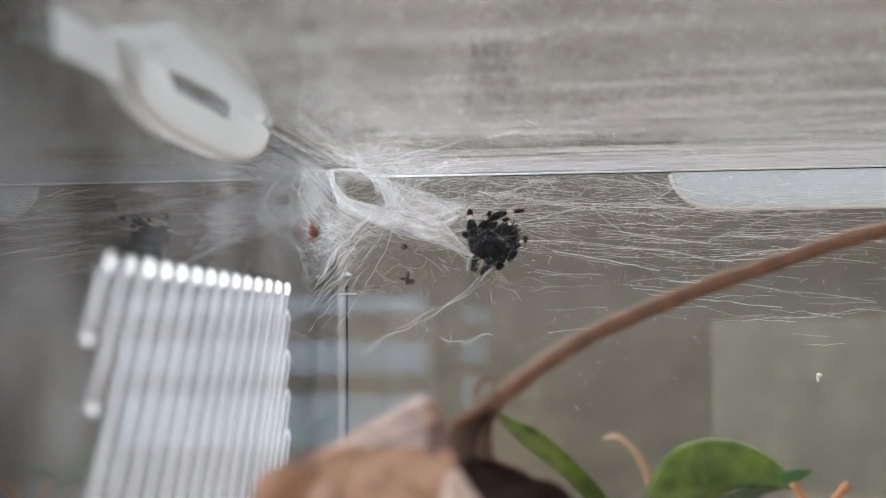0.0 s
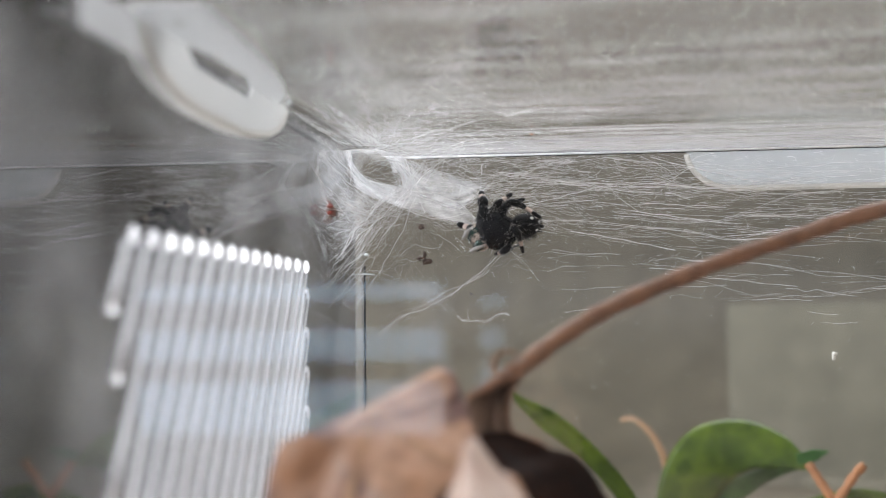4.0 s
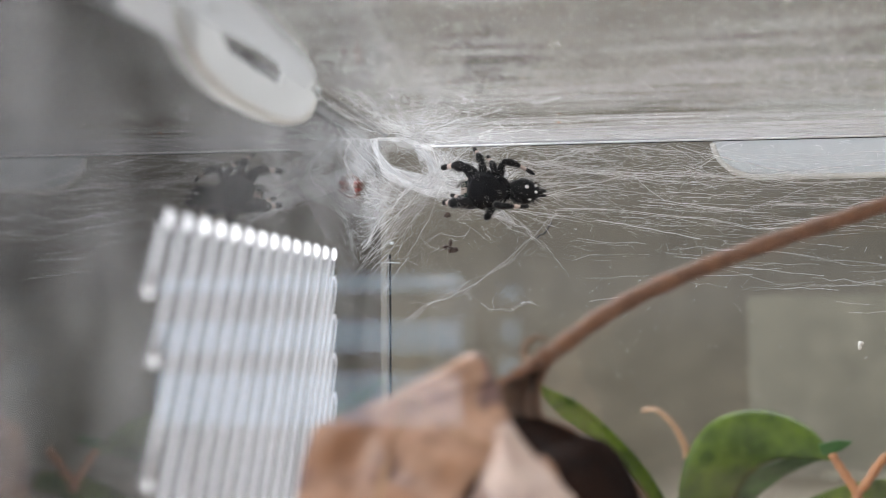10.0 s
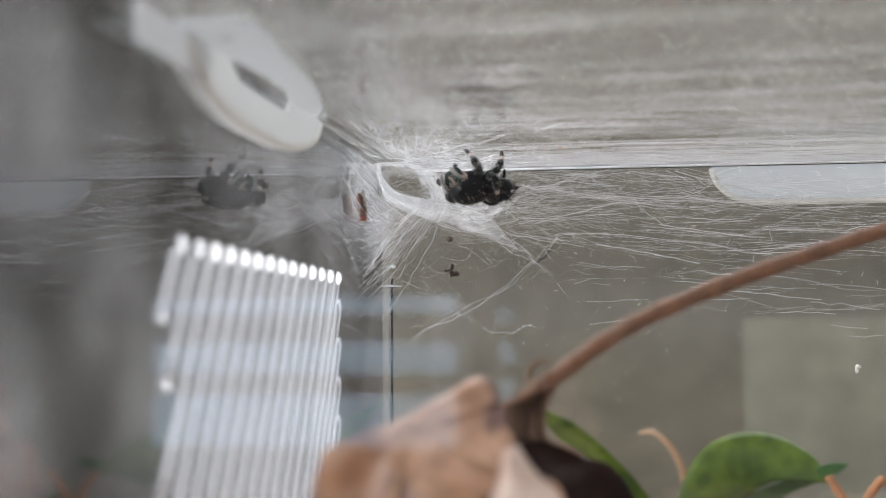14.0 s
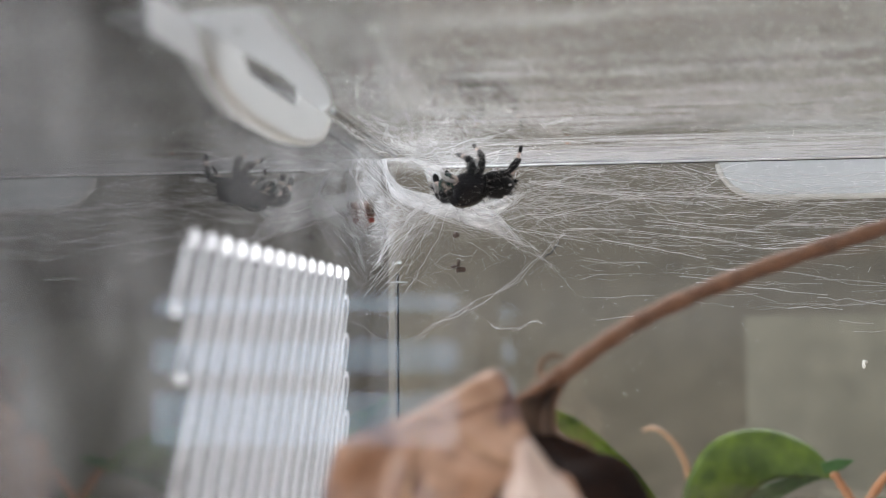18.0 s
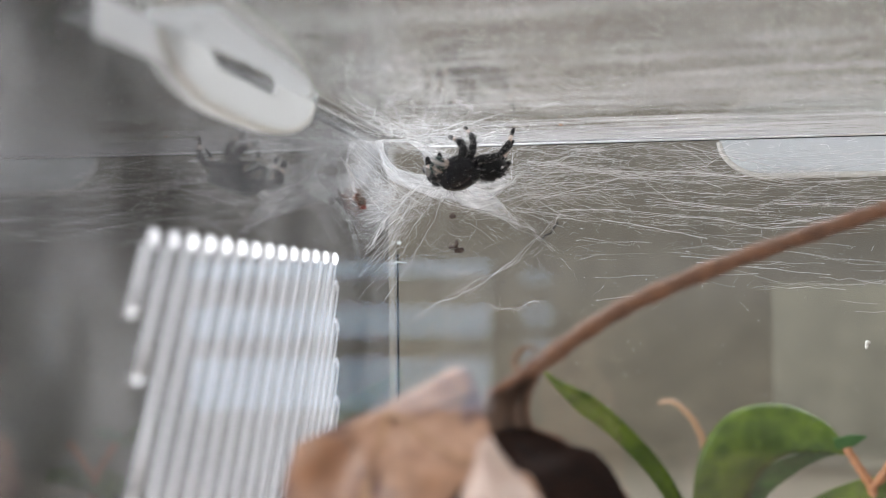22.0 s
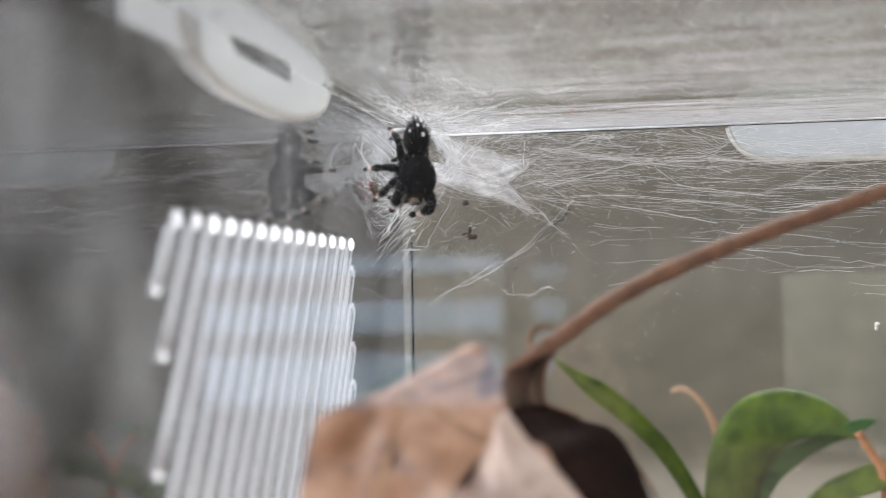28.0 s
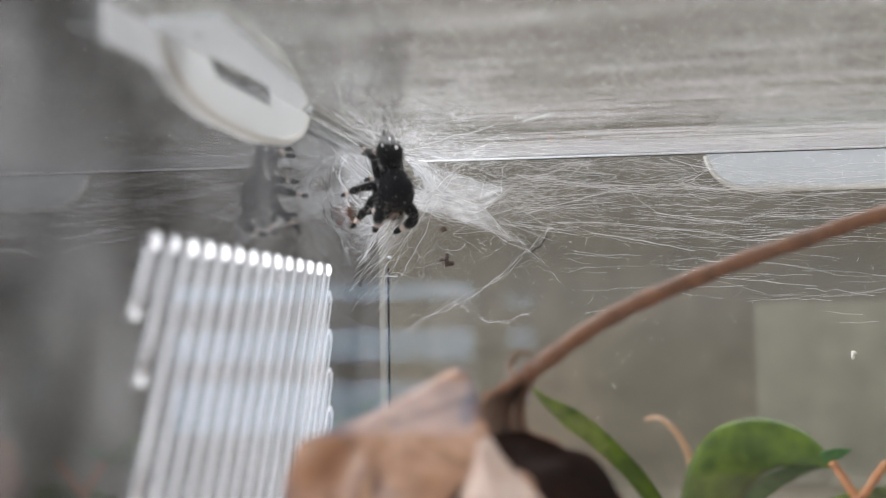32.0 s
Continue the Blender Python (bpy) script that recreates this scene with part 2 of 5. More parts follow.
def milky(name, colour, clear, rough=0.25, glow=0.5):
    """Milky plastic that lets light through."""
    m = Mat(name)
    v = m.noise(220, 4)
    col = m.tint(v, tuple(c * 0.9 for c in colour), colour)
    body = m.mix(glow, m.shader("ShaderNodeBsdfDiffuse", col), m.shader("ShaderNodeBsdfTranslucent", col))
    body = m.mix(clear, body, m.shader("ShaderNodeBsdfTransparent", colour))
    fres = m.n("ShaderNodeFresnel", IOR=1.45)
    return m.done(m.mix(fres.outputs[0], body, m.shader("ShaderNodeBsdfGlossy", (1, 1, 1), rough, m.bump(m.noise(900), 0.1, 0.0001))))


PAD = milky("milky_plastic", (0.86, 0.87, 0.86), 0.3, 0.3, 0.65)
PAD_BACK = milky("frosted_clip", (0.88, 0.91, 0.93), 0.5, 0.25)
PAD_RIM = milky("cream_clip_edge", (0.97, 0.95, 0.9), 0.4, 0.3, 0.6)
PAD_TAB = milky("clear_grey_plastic", (0.82, 0.83, 0.83), 0.42, 0.25)
PAD_THIN = milky("thin_milky_plastic", (0.9, 0.92, 0.93), 0.38, 0.3, 0.85)
RIB = milky("ribbed_clear_plastic", (0.93, 0.94, 0.96), 0.05, 0.12)
SEAM = milky("polished_acrylic_edge", (0.85, 0.9, 0.9), 0.35, 0.08)
# near-white colour that draws the glints on the slats' rounded ends
GLEAM = Mat("white_glint_plastic")
GLEAM = GLEAM.done(GLEAM.mix(0.85, GLEAM.shader("ShaderNodeBsdfDiffuse", (0.95, 0.95, 0.95)), GLEAM.shader("ShaderNodeBsdfTranslucent", (0.97, 0.97, 0.97))))
SCRATCH_GLINT = Mat("scratch_and_glint")
SCRATCH_GLINT = SCRATCH_GLINT.done(SCRATCH_GLINT.mix(0.6, SCRATCH_GLINT.mix(0.75, SCRATCH_GLINT.shader("ShaderNodeBsdfDiffuse", (0.95, 0.95, 0.95)), SCRATCH_GLINT.shader("ShaderNodeBsdfTranslucent", (0.96, 0.97, 0.99))), SCRATCH_GLINT.shader("ShaderNodeBsdfGlossy", (0.95, 0.97, 1.0), 0.25)))
DARK_SEAM = plain("dark_glue_line", (0.008, 0.009, 0.01), (0.02, 0.022, 0.025), 300, 0.8, Specular_IOR_Level=0.05)
SHINE = Mat("polished_bright_edge")
SHINE = SHINE.done(SHINE.mix(0.75, SHINE.shader("ShaderNodeBsdfDiffuse", (0.95, 0.95, 0.95)), SHINE.shader("ShaderNodeBsdfGlossy", (0.98, 0.99, 1.0), 0.3, SHINE.bump(SHINE.noise(700, 4, (1, 0.2, 0.2)), 0.5, 0.0003))))
GREY_SEAM = plain("grey_edge", (0.16, 0.16, 0.155), (0.3, 0.3, 0.29), 700, 0.35)


def silk(name, low, high, scale, stretch, cover=1.0, colour=(0.80, 0.81, 0.82)):
    """Spun silk: white fibres over clear gaps."""
    m = Mat(name)
    fib = m.noise(scale, 6, stretch, 0.7)
    cloud = m.noise(scale * 0.12, 3)
    fac = m.ramp(m.tint(0.5, fib, cloud), (low, 0.0), (high, cover))
    density = m.n("ShaderNodeAttribute")
    density.attribute_name = "spun"
    fac = m.mul(fac, density.outputs["Fac"])
    body = m.mix(0.45, m.shader("ShaderNodeBsdfDiffuse", colour), m.shader("ShaderNodeBsdfTranslucent", colour))
    return m.done(m.mix(fac, m.shader("ShaderNodeBsdfTransparent", (1, 1, 1)), body))


SILK_DENSE = silk("dense_silk", 0.22, 0.62, 1500, (0.35, 0.5, 1.2), 0.9)
SILK_THIN = silk("thin_silk", 0.33, 0.72, 1300, (0.3, 0.5, 1.2), 0.8)
SILK_VEIL = silk("silk_veil", 0.32, 0.85, 260, (1, 0.5, 1), 0.6)
THREAD = Mat("silk_thread")
THREAD = THREAD.done(THREAD.mix(0.6, THREAD.mix(0.4, THREAD.shader("ShaderNodeBsdfDiffuse", (0.93, 0.93, 0.93)), THREAD.shader("ShaderNodeBsdfTranslucent", (0.93, 0.93, 0.93))), THREAD.shader("ShaderNodeBsdfGlossy", (0.98, 0.99, 1.0), 0.28)))

WALL = plain("warm_grey_paint", (0.160, 0.142, 0.110), (0.190, 0.170, 0.134), 3, 0.8, 60, 0.1)
ROOM = plain("grey_room_paint", (0.2, 0.196, 0.19), (0.25, 0.246, 0.24), 3, 0.8, 60, 0.1)
# dark colour of the unseen wall, so the panes mirror little of it
DARK_WALL = plain("dark_low_reflection", (0.03, 0.03, 0.03), (0.045, 0.045, 0.044), 3, 0.85, 60, 0.1)
BOARD = plain("pale_green_board", (0.212, 0.201, 0.145), (0.236, 0.225, 0.167), 5, 0.6, 80, 0.1)
WOOD = plain("table_wood", (0.16, 0.10, 0.06), (0.27, 0.18, 0.11), 12, 0.45, 90, 0.2, 0.0004, (1, 6, 1))
SWEEP_GREY = plain("warm_grey_sweep", (0.152, 0.133, 0.092), (0.176, 0.155, 0.109), 3, 0.45, 60, 0.1)
FRAME = plain("white_window_paint", (0.72, 0.72, 0.70), (0.8, 0.8, 0.78), 8, 0.4)

GLOW = Mat("blue_glow_panel")
_e = GLOW.n("ShaderNodeEmission")
_e.inputs[0].default_value, _e.inputs[1].default_value = (0.55, 0.76, 1.0, 1), 2.0
GLOW = GLOW.done(_e.outputs[0])

# ---- the room ----
def structure(name, lo, hi, material, label, category, bevel=0.0):
    ob = part(name, box(bmesh.new(), lo, hi, bevel), material, smooth=False)
    return tagged(ob, label, category, kind="structure")


structure("floor", (-1600, -1100, -760), (1600, 1300, -740), WOOD, "brown wooden floor of the room", "floor")
structure("ceiling", (-1600, -1100, 1500), (1600, 1300, 1560), ROOM, "grey painted ceiling of the room", "ceiling")
bm = bmesh.new()
for lo, hi in (((-1600, -740), (1600, 900)), ((-1600, 900), (-860, 1450)), ((660, 900), (1600, 1450)), ((-1600, 1450), (1600, 1500))):
    box(bm, (lo[0], 1200, lo[1]), (hi[0], 1260, hi[1]))
tagged(part("wall_north", bm, WALL, smooth=False), "warm grey painted wall with an added high window", "wall", kind="structure")
# unseen window frames, added to go with the lamps
window_3 = holder("window_3", "unseen high white window frame added at the rear lamp", "window", kind="structure")
for x in (-860, -110, 640):
    part("window_frame", box(bmesh.new(), (x, 1215, 900), (x + 20, 1245, 1450), 2), FRAME, window_3)
for z in (900, 1430):
    part("window_frame", box(bmesh.new(), (-840, 1218, z), (640, 1242, z + 20), 2), FRAME, window_3)
structure("wall_east", (1540, -1100, -740), (1600, 1200, 1500), ROOM, "grey painted side wall", "wall")
bm = bmesh.new()
for lo, hi in (((-1100, -740), (1200, 160)), ((-1100, 160), (-600, 1360)), ((700, 160), (1200, 1360)), ((-1100, 1360), (1200, 1500))):
    box(bm, (-1600, lo[0], lo[1]), (-1540, hi[0], hi[1]))
tagged(part("wall_west", bm, ROOM, smooth=False), "grey painted side wall with an added window", "wall", kind="structure")
window_2 = holder("window_2", "unseen white side window frame added at the side lamp", "window", kind="structure")
for y in (-600, 40, 680):
    part("window_frame", box(bmesh.new(), (-1585, y, 160), (-1555, y + 20, 1360), 2), FRAME, window_2)
for z in (160, 740, 1340):
    part("window_frame", box(bmesh.new(), (-1582, -580, z), (-1558, 680, z + 20), 2), FRAME, window_2)


def window_wall():
    """The unseen wall behind the camera, dark to keep pane reflections low, with one added tall window and three narrow
    louvre openings below it.
    """
    bm = bmesh.new()
    y0, y1 = -760, -700
    for lo, hi in (((-1540, -740), (1540, 60)), ((-1540, 60), (-305, 380)), ((-105, 60), (1540, 380)), ((-305, 94), (-105, 105)),
                   ((-305, 124), (-105, 141)), ((-305, 152), (-105, 380)), ((-1540, 380), (-520, 1140)), ((620, 380), (1540, 1140)), ((-1540, 1140), (1540, 1500))):
        box(bm, (lo[0], y0, lo[1]), (hi[0], y1, hi[1]))
    tagged(part("wall_south", bm, DARK_WALL, smooth=False), "unseen wall, dark to keep pane reflections low, with an added window", "wall", kind="structure")
    win = holder("window_1", "unseen white window frame added at the front lamp", "window", kind="structure")
    for x in (-520, 40, 600):
        part("window_frame", box(bmesh.new(), (x, -745, 380), (x + 20, -715, 1140), 2), FRAME, win)
    for z in (380, 750, 1120):
        part("window_frame", box(bmesh.new(), (-500, -742, z), (600, -718, z + 20), 2), FRAME, win)


window_wall()
# unseen glowing panel, added for the blue blocks mirrored in the panes
structure("backdrop", (-420, -900, 20), (0, -896, 240), GLOW, "added glowing blue panel standing for sky outside the louvre openings", "sky")


def table():
    top = holder("table", "brown wooden table under the enclosure", "table", at=(0, 0.3, 0.066))
    part("tabletop", box(bmesh.new(), (-600, -400, -30), (600, 430, 0), 3), WOOD, top)
    for x in (-560, 500):
        for y in (-390, 360):
            part("leg", box(bmesh.new(), (x, y, -806), (x + 60, y + 60, -30), 3), WOOD, top)


table()
# added sweep, shaped to make the background lighter towards the bottom
BEND = 90  # radius of the sweep's curve, whose upturned foot brightens the lower background
sweep_line = [P(0, 345 + (255 - BEND) * k / 8, 66.7) for k in range(9)] + [P(0, 600 - BEND + BEND * math.sin(a), 66.7 + BEND * (1 - math.cos(a))) for a in [math.pi / 2 * k / 16 for k in range(1, 17)]] + [P(0, 600, 66.7 + BEND + 10 * k) for k in range(1, 17)]
sweep = part("backdrop", sheet(bmesh.new(), lambda u, v: sweep_line[round(v * 40)] + Vector((-0.9 + 2.3 * u, 0, 0)), 4, 40, 0.0004), SWEEP_GREY)
tagged(sweep, "warm grey sweep added behind the enclosure, curved to brighten its foot", "backdrop", kind="structure")

# ---- the clear enclosure: inside faces at x -45.5 and 104, y 30 and 215, z 70 and 153 ----
XL, XR, YF, YB, ZB, ZT = -45.5, 104.0, 30.0, 215.0, 70.0, 153.6
enclosure = holder("enclosure", "clear acrylic enclosure with a scratched lid", "enclosure", at=(0, 0, 0.066))


def pane(name, lo, hi, material, label):
    ob = part(name, box(bmesh.new(), [a - b for a, b in zip(lo, (0, 0, 66))], [a - b for a, b in zip(hi, (0, 0, 66))]), material, enclosure, label, smooth=False)
    ob.visible_shadow = False
    return ob


pane("front_pane", (XL, YF - 2, ZB), (XR, YF, ZT), CLEAN, "clear front pane")
pane("back_pane", (XL + 0.02, YB, ZB), (XR, YB + 2.5, ZT), CLEAR, "clear back pane")
pane("left_pane", (XL - 0.4, YF - 2, ZB), (XL, YB + 2.5, ZT), CLEAR_SIDE, "clear side pane that mirrors at a low angle")
pane("right_pane", (XR, YF - 2, ZB), (XR + 2.5, YB + 2.5, ZT), CLEAR, "clear side pane")
pane("lid", (XL - 2.5, YF - 2, ZT + 0.02), (XR + 2.5, YB + 2.5, ZT + 3), LID, "hazy lid with long fine scratches")
part("base", box(bmesh.new(), (XL - 2.5, YF - 2, 0), (XR + 2.5, YB + 2.5, ZB - 66 - 0.02), 0.4), WOOD, enclosure, "brown base of the enclosure")


def seam(name, a, b, r, material, n=6):
    pts = [Vector(a) * MM - Vector((0, 0, 0.066)), Vector(b) * MM - Vector((0, 0, 0.066))]
    return part(name, tube(bmesh.new(), pts, r * MM, n), material, enclosure)


seam("lid_seam", (-39.5, YB - 0.6, ZT - 0.2), (XR, YB - 0.6, ZT - 0.2), 0.19, SHINE, 12)
seam("lid_seam", (-39, YB - 0.6, ZT - 0.46), (XR, YB - 0.6, ZT - 0.46), 0.08, DARK_SEAM)
seam("lid_seam", (-43.1, 152.5, ZT - 0.35), (-42.6, 197, ZT - 0.35), 0.42, GREY_SEAM)
seam("lid_seam", (-43.6, 152.5, ZT - 0.4), (-43.3, 190, ZT - 0.4), 0.1, SEAM)
seam("lid_seam", (-43.5, 152.2, ZT - 0.4), (-43.0, 152.2, ZT - 0.4), 0.5, SEAM)
seam("corner_seam", (XL + 0.2, YB - 0.25, 75), (XL + 0.2, YB - 0.25, 134.4), 0.19, DARK_SEAM)
seam("corner_bead", (XL + 0.2, YB - 0.5, 136.4), (XL + 0.9, YB - 0.5, 136.4), 0.3, SEAM)
seam("corner_bead", (XL - 0.1, YB - 0.5, 133.0), (XL + 2.0, YB - 0.5, 132.9), 0.14, SEAM)


# ---- milky clips under the lid ----
def clip(name, length, depth, ends, notch, tab, label):
    """A half-round ended strip: along x from 0, hanging down from z 0, with a slot at the top."""
    bm = bmesh.new()
    r = depth
    outline = []
    for k in range(17):
        a = math.pi / 2 * k / 16
        outline.append((ends[0] * (1 - math.cos(a)), -r * math.sin(a)))
    for k in range(17):
        a = math.pi / 2 * k / 16
        outline.append((length - ends[1] * (1 - math.sin(a)), -r * math.cos(a)))
    top = []
    if notch:
        n0, n1, h = notch
        top = [(n1 + 1, 0), (n1, -h * 0.3), (n1 - 0.8, -h), (n0 + 2.5, -h), (n0, -h * 0.2), (n0 - 1, 0)]
    ring = [bm.verts.new(Vector((x, 0, z)) * MM) for x, z in outline + top]
    face = bm.faces.new(ring)
    made = bmesh.ops.extrude_face_region(bm, geom=[face])
    bmesh.ops.translate(bm, vec=(0, 0.55 * MM, 0), verts=[v for v in made["geom"] if isinstance(v, bmesh.types.BMVert)])
    bmesh.ops.triangulate(bm, faces=[f for f in bm.faces if len(f.verts) > 4])
    bmesh.ops.bevel(bm, geom=[e for e in bm.edges if len(e.link_faces) == 2 and e.calc_face_angle(0) > 1.2], offset=0.12 * MM, segments=2, affect="EDGES")
    ob = part(name, bm, PAD, smooth=False)
    tagged(ob, label, "clip", "clips under the lid")
    edge = [Vector((x, 0.2, z)) * MM for x, z in outline if z < -0.05]
    part("rim", tube(bmesh.new(), edge, 0.5 * MM, 8), PAD_RIM, ob, "cream coloured edge")
    if tab:
        part("tab", box(bmesh.new(), (-14, 0.1, -4.2), (6.5, 0.45, -0.3), 0.1), PAD_TAB, ob, "clear square tab")
    return ob


side_clip = clip("lid_clip", 57, 6.4, (22, 26), (15, 40, 1.8), True, "milky plastic clip with a dark slot, under the lid")
side_clip.matrix_world = pose(XL * MM + 0.0006, 0.100, ZT * MM - 0.0001, 0, 0, 90)
# added sheet shaped like the clip's reflection in the lid, closing the slot's ring
mirror_left = [(-44.9, 96), (-44.9, 112), (-44.0, 118.5), (-43.6, 126), (-43.8, 134), (-44.9, 138), (-44.9, 146), (-44.8, 151)]
mirror_right = [(-37.6, 96), (-38.4, 108), (-38.9, 116), (-39.4, 125), (-40.2, 134), (-41.0, 140), (-42.4, 147), (-44.4, 151.2)]


def mirror_half(u, v):
    k = v * (len(mirror_left) - 1)
    i = min(int(k), len(mirror_left) - 2)
    a = Vector((*mirror_left[i], 0)).lerp(Vector((*mirror_left[i + 1], 0)), k - i)
    b = Vector((*mirror_right[i], 0)).lerp(Vector((*mirror_right[i + 1], 0)), k - i)
    p = a.lerp(b, u)
    return side_clip.matrix_world.inverted() @ P(p.x, p.y, ZT - 0.22)


part("mirror_half", sheet(bmesh.new(), mirror_half, 8, 42, 0.0003), PAD_THIN, side_clip, "flat milky sheet for the clip's mirror image in the lid", smooth=False)
# grey disc drawn in place of a small dark hole
bm = bmesh.new()
tube(bm, [P(-42.2, 103.2, ZT - 0.2), P(-42.2, 103.2, ZT - 0.5)], 0.5 * MM, 12)
bm.transform(side_clip.matrix_world.inverted())
part("hole_disc", bm, GREY_SEAM, side_clip, "small grey disc standing for a hole")
back_clip = clip("lid_clip", 60, 6.6, (8, 8), None, False, "milky plastic clip with a rounded end, under the lid")
back_clip.data.materials[0] = PAD_BACK
back_clip.matrix_world = pose(0.011, 0.2144, ZT * MM - 0.0002, 0, 0, 0)


# ---- ribbed vent on the side pane ----
def dome(bm, at, high, a, b):
    """A thin hollow cap that bulges towards +x."""
    def f(u, v):
        r, t = v, 2 * math.pi * u
        return P(at[0] + high * math.sqrt(max(0, 1 - r * r)), at[1] + a * r * math.cos(t), at[2] + b * r * math.sin(t))
    return sheet(bm, f, 14, 6)


def vent():
    """Leaning clear slats under a frosted band; slats that start at the rear edge are cut slanting."""
    top = holder("side_vent", "ribbed clear plastic vent on the side pane", "vent", at=P(XL, 130, 134.2))
    lean, low = 0.62, 56.0
    pitch, y, k = 5.4, -30.5, 0
    while y < 74:
        a = max(0.0, (y - 39.6) / lean)
        b = min(low, (y + (34.5 if k % 2 else 36.0)) / lean)
        if b - a > 1.5:
            n = max(3, int((b - a) / 5))
            bm = bmesh.new()

            a = max(a, 2.6)

            def slat(u, v, a=a, b=b, y=y):
                s = a + (b - a) * v
                across = (u - 0.5) * pitch * 0.36
                return P(0.16 + 0.22 * (1 - (2 * u - 1) ** 2), y - lean * s + across, -s - across * 0.12)

            sheet(bm, slat, 8, n, 0.00012)
            ob = part("slat", bm, RIB, top)
            edge = [P(0.34, y - lean * (a + (b - a) * i / n) + pitch * 0.35, -(a + (b - a) * i / n)) for i in range(n + 1)]
            part("edge", tube(bmesh.new(), edge, 0.11 * MM, 6), RIB, ob)
            if a == 2.6:
                bm = bmesh.new()
                dome(bm, (0.3, y - 0.4, -1.9), 0.45, 1.25, 0.95)
                part("knob", bm, GLEAM if k > 1 else RIB, ob, "rounded slat end, its glint in white colour")
            else:
                bm = bmesh.new()
                ball(bm, (0.35, y - lean * a + 0.2, -a), (0.3, 0.5, 0.9), 8, 6)
                part("knob", bm, RIB, ob)
            if b < low:
                for up, size in ((0.0, 0.8), (1.5, 0.66), (2.9, 0.55)):
                    bm = bmesh.new()
                    dome(bm, (0.3, y - lean * (b - up) - 0.3, up - b), 0.35, size, size * 0.9)
                    part("knob", bm, GLEAM if up == 0 else RIB, ob)
        # half-pitch slats begin on the rear edge
        y += pitch if y < 36 else pitch / 1.55
        k += 1


vent()

# long hairline scratches on the underside of the lid, closest together at the rear, where white lines draw the glancing
# reflection
scratch_rng = random.Random(23)


def scratches(count, near, far, reach, r0, r1):
    bm = bmesh.new()
    for _ in range(count):
        y = far - (far - near) * scratch_rng.random() ** 1.7
        x = scratch_rng.uniform(-45, 60)
        l = scratch_rng.uniform(*reach)
        drift = scratch_rng.gauss(0, 0.012) * l
        z = ZT - 66 - 0.02
        tube(bm, [P(x, y, z), P(min(x + l, XR), y + drift, z)], scratch_rng.uniform(r0, r1) * MM, 3, cap=False)
    tagged(part("scratches", bm, SCRATCH_GLINT, enclosure, "fine scratches and white lines for the glancing reflection"), kind="stuff")


scratches(520, 186, 214.9, (2, 22), 0.010, 0.032)
scratches(190, 60, 190, (4, 40), 0.015, 0.05)
scratches(300, 196, 214.9, (6, 50), 0.012, 0.04)

# ---- dried leaf with its long stalk ----
def leaf_material(name, a, b, spot, vein, stretch=(1, 1, 1), gloss=0.45, through=0.25, shine=0.35, blots=170):
    m = Mat(name)
    big = m.ramp(m.noise(110, 5, stretch), (0.36, 0.0), (0.64, 1.0))
    fine = m.noise(600, 6)
    blot = m.ramp(m.noise(blots, 4), (0.55, 0.0), (0.64, 1.0))
    col = m.tint(big, a, b)
    col = m.tint(m.mul(blot, 0.8), col, spot)
    col = m.tint(0.4, col, m.ramp(fine, (0.3, 0.3), (0.7, 0.75)), "OVERLAY")
    nrm = m.bump(m.tint(0.5, fine, m.noise(160, 4)), 0.4, 0.0004)
    front = m.principled(col, gloss, nrm, Specular_IOR_Level=shine)
    return m.done(m.mix(through, front, m.shader("ShaderNodeBsdfTranslucent", col)))


DRY_LIGHT = leaf_material("dry_leaf_light", (0.34, 0.17, 0.085), (0.58, 0.38, 0.27), (0.14, 0.085, 0.09), None, gloss=0.3, blots=190, shine=0.6)
DRY_PALE = leaf_material("dry_leaf_pale", (0.50, 0.36, 0.28), (0.74, 0.60, 0.52), (0.26, 0.17, 0.14), None, gloss=0.3, blots=95, shine=0.5)
# near-black leaf colour that carries the shade of the crease and underside
DRY_SHADED = leaf_material("dry_leaf_shaded", (0.006, 0.0025, 0.0014), (0.018, 0.0075, 0.004), (0.004, 0.002, 0.0015), None, gloss=0.8, through=0.0, shine=0.03)
DRY_NECK = leaf_material("dry_leaf_neck", (0.075, 0.042, 0.026), (0.16, 0.098, 0.062), (0.04, 0.024, 0.016), None, gloss=0.5, through=0.1, shine=0.3)
STALK = plain("brown_stalk", (0.035, 0.013, 0.006), (0.27, 0.125, 0.058), 420, 0.38, 1500, 1.0, 0.0006, Specular_IOR_Level=0.6)
VEIN = plain("pale_vein", (0.40, 0.23, 0.12), (0.52, 0.34, 0.2), 200, 0.5)
GREEN = leaf_material("green_leaf", (0.045, 0.088, 0.005), (0.12, 0.19, 0.014), (0.035, 0.07, 0.006), None, gloss=0.45, through=0.4, shine=0.25)
GREEN_PALE = leaf_material("pale_green_leaf", (0.05, 0.14, 0.035), (0.09, 0.21, 0.06), (0.04, 0.11, 0.03), None, gloss=0.4, through=0.4)
TWIG_DULL = plain("dull_tan_shred", (0.13, 0.08, 0.05), (0.24, 0.16, 0.10), 260, 0.6, 900, 0.6, 0.0003)
TWIG = plain("orange_twig", (0.30, 0.12, 0.045), (0.46, 0.22, 0.09), 260, 0.6, 900, 0.6, 0.0003)


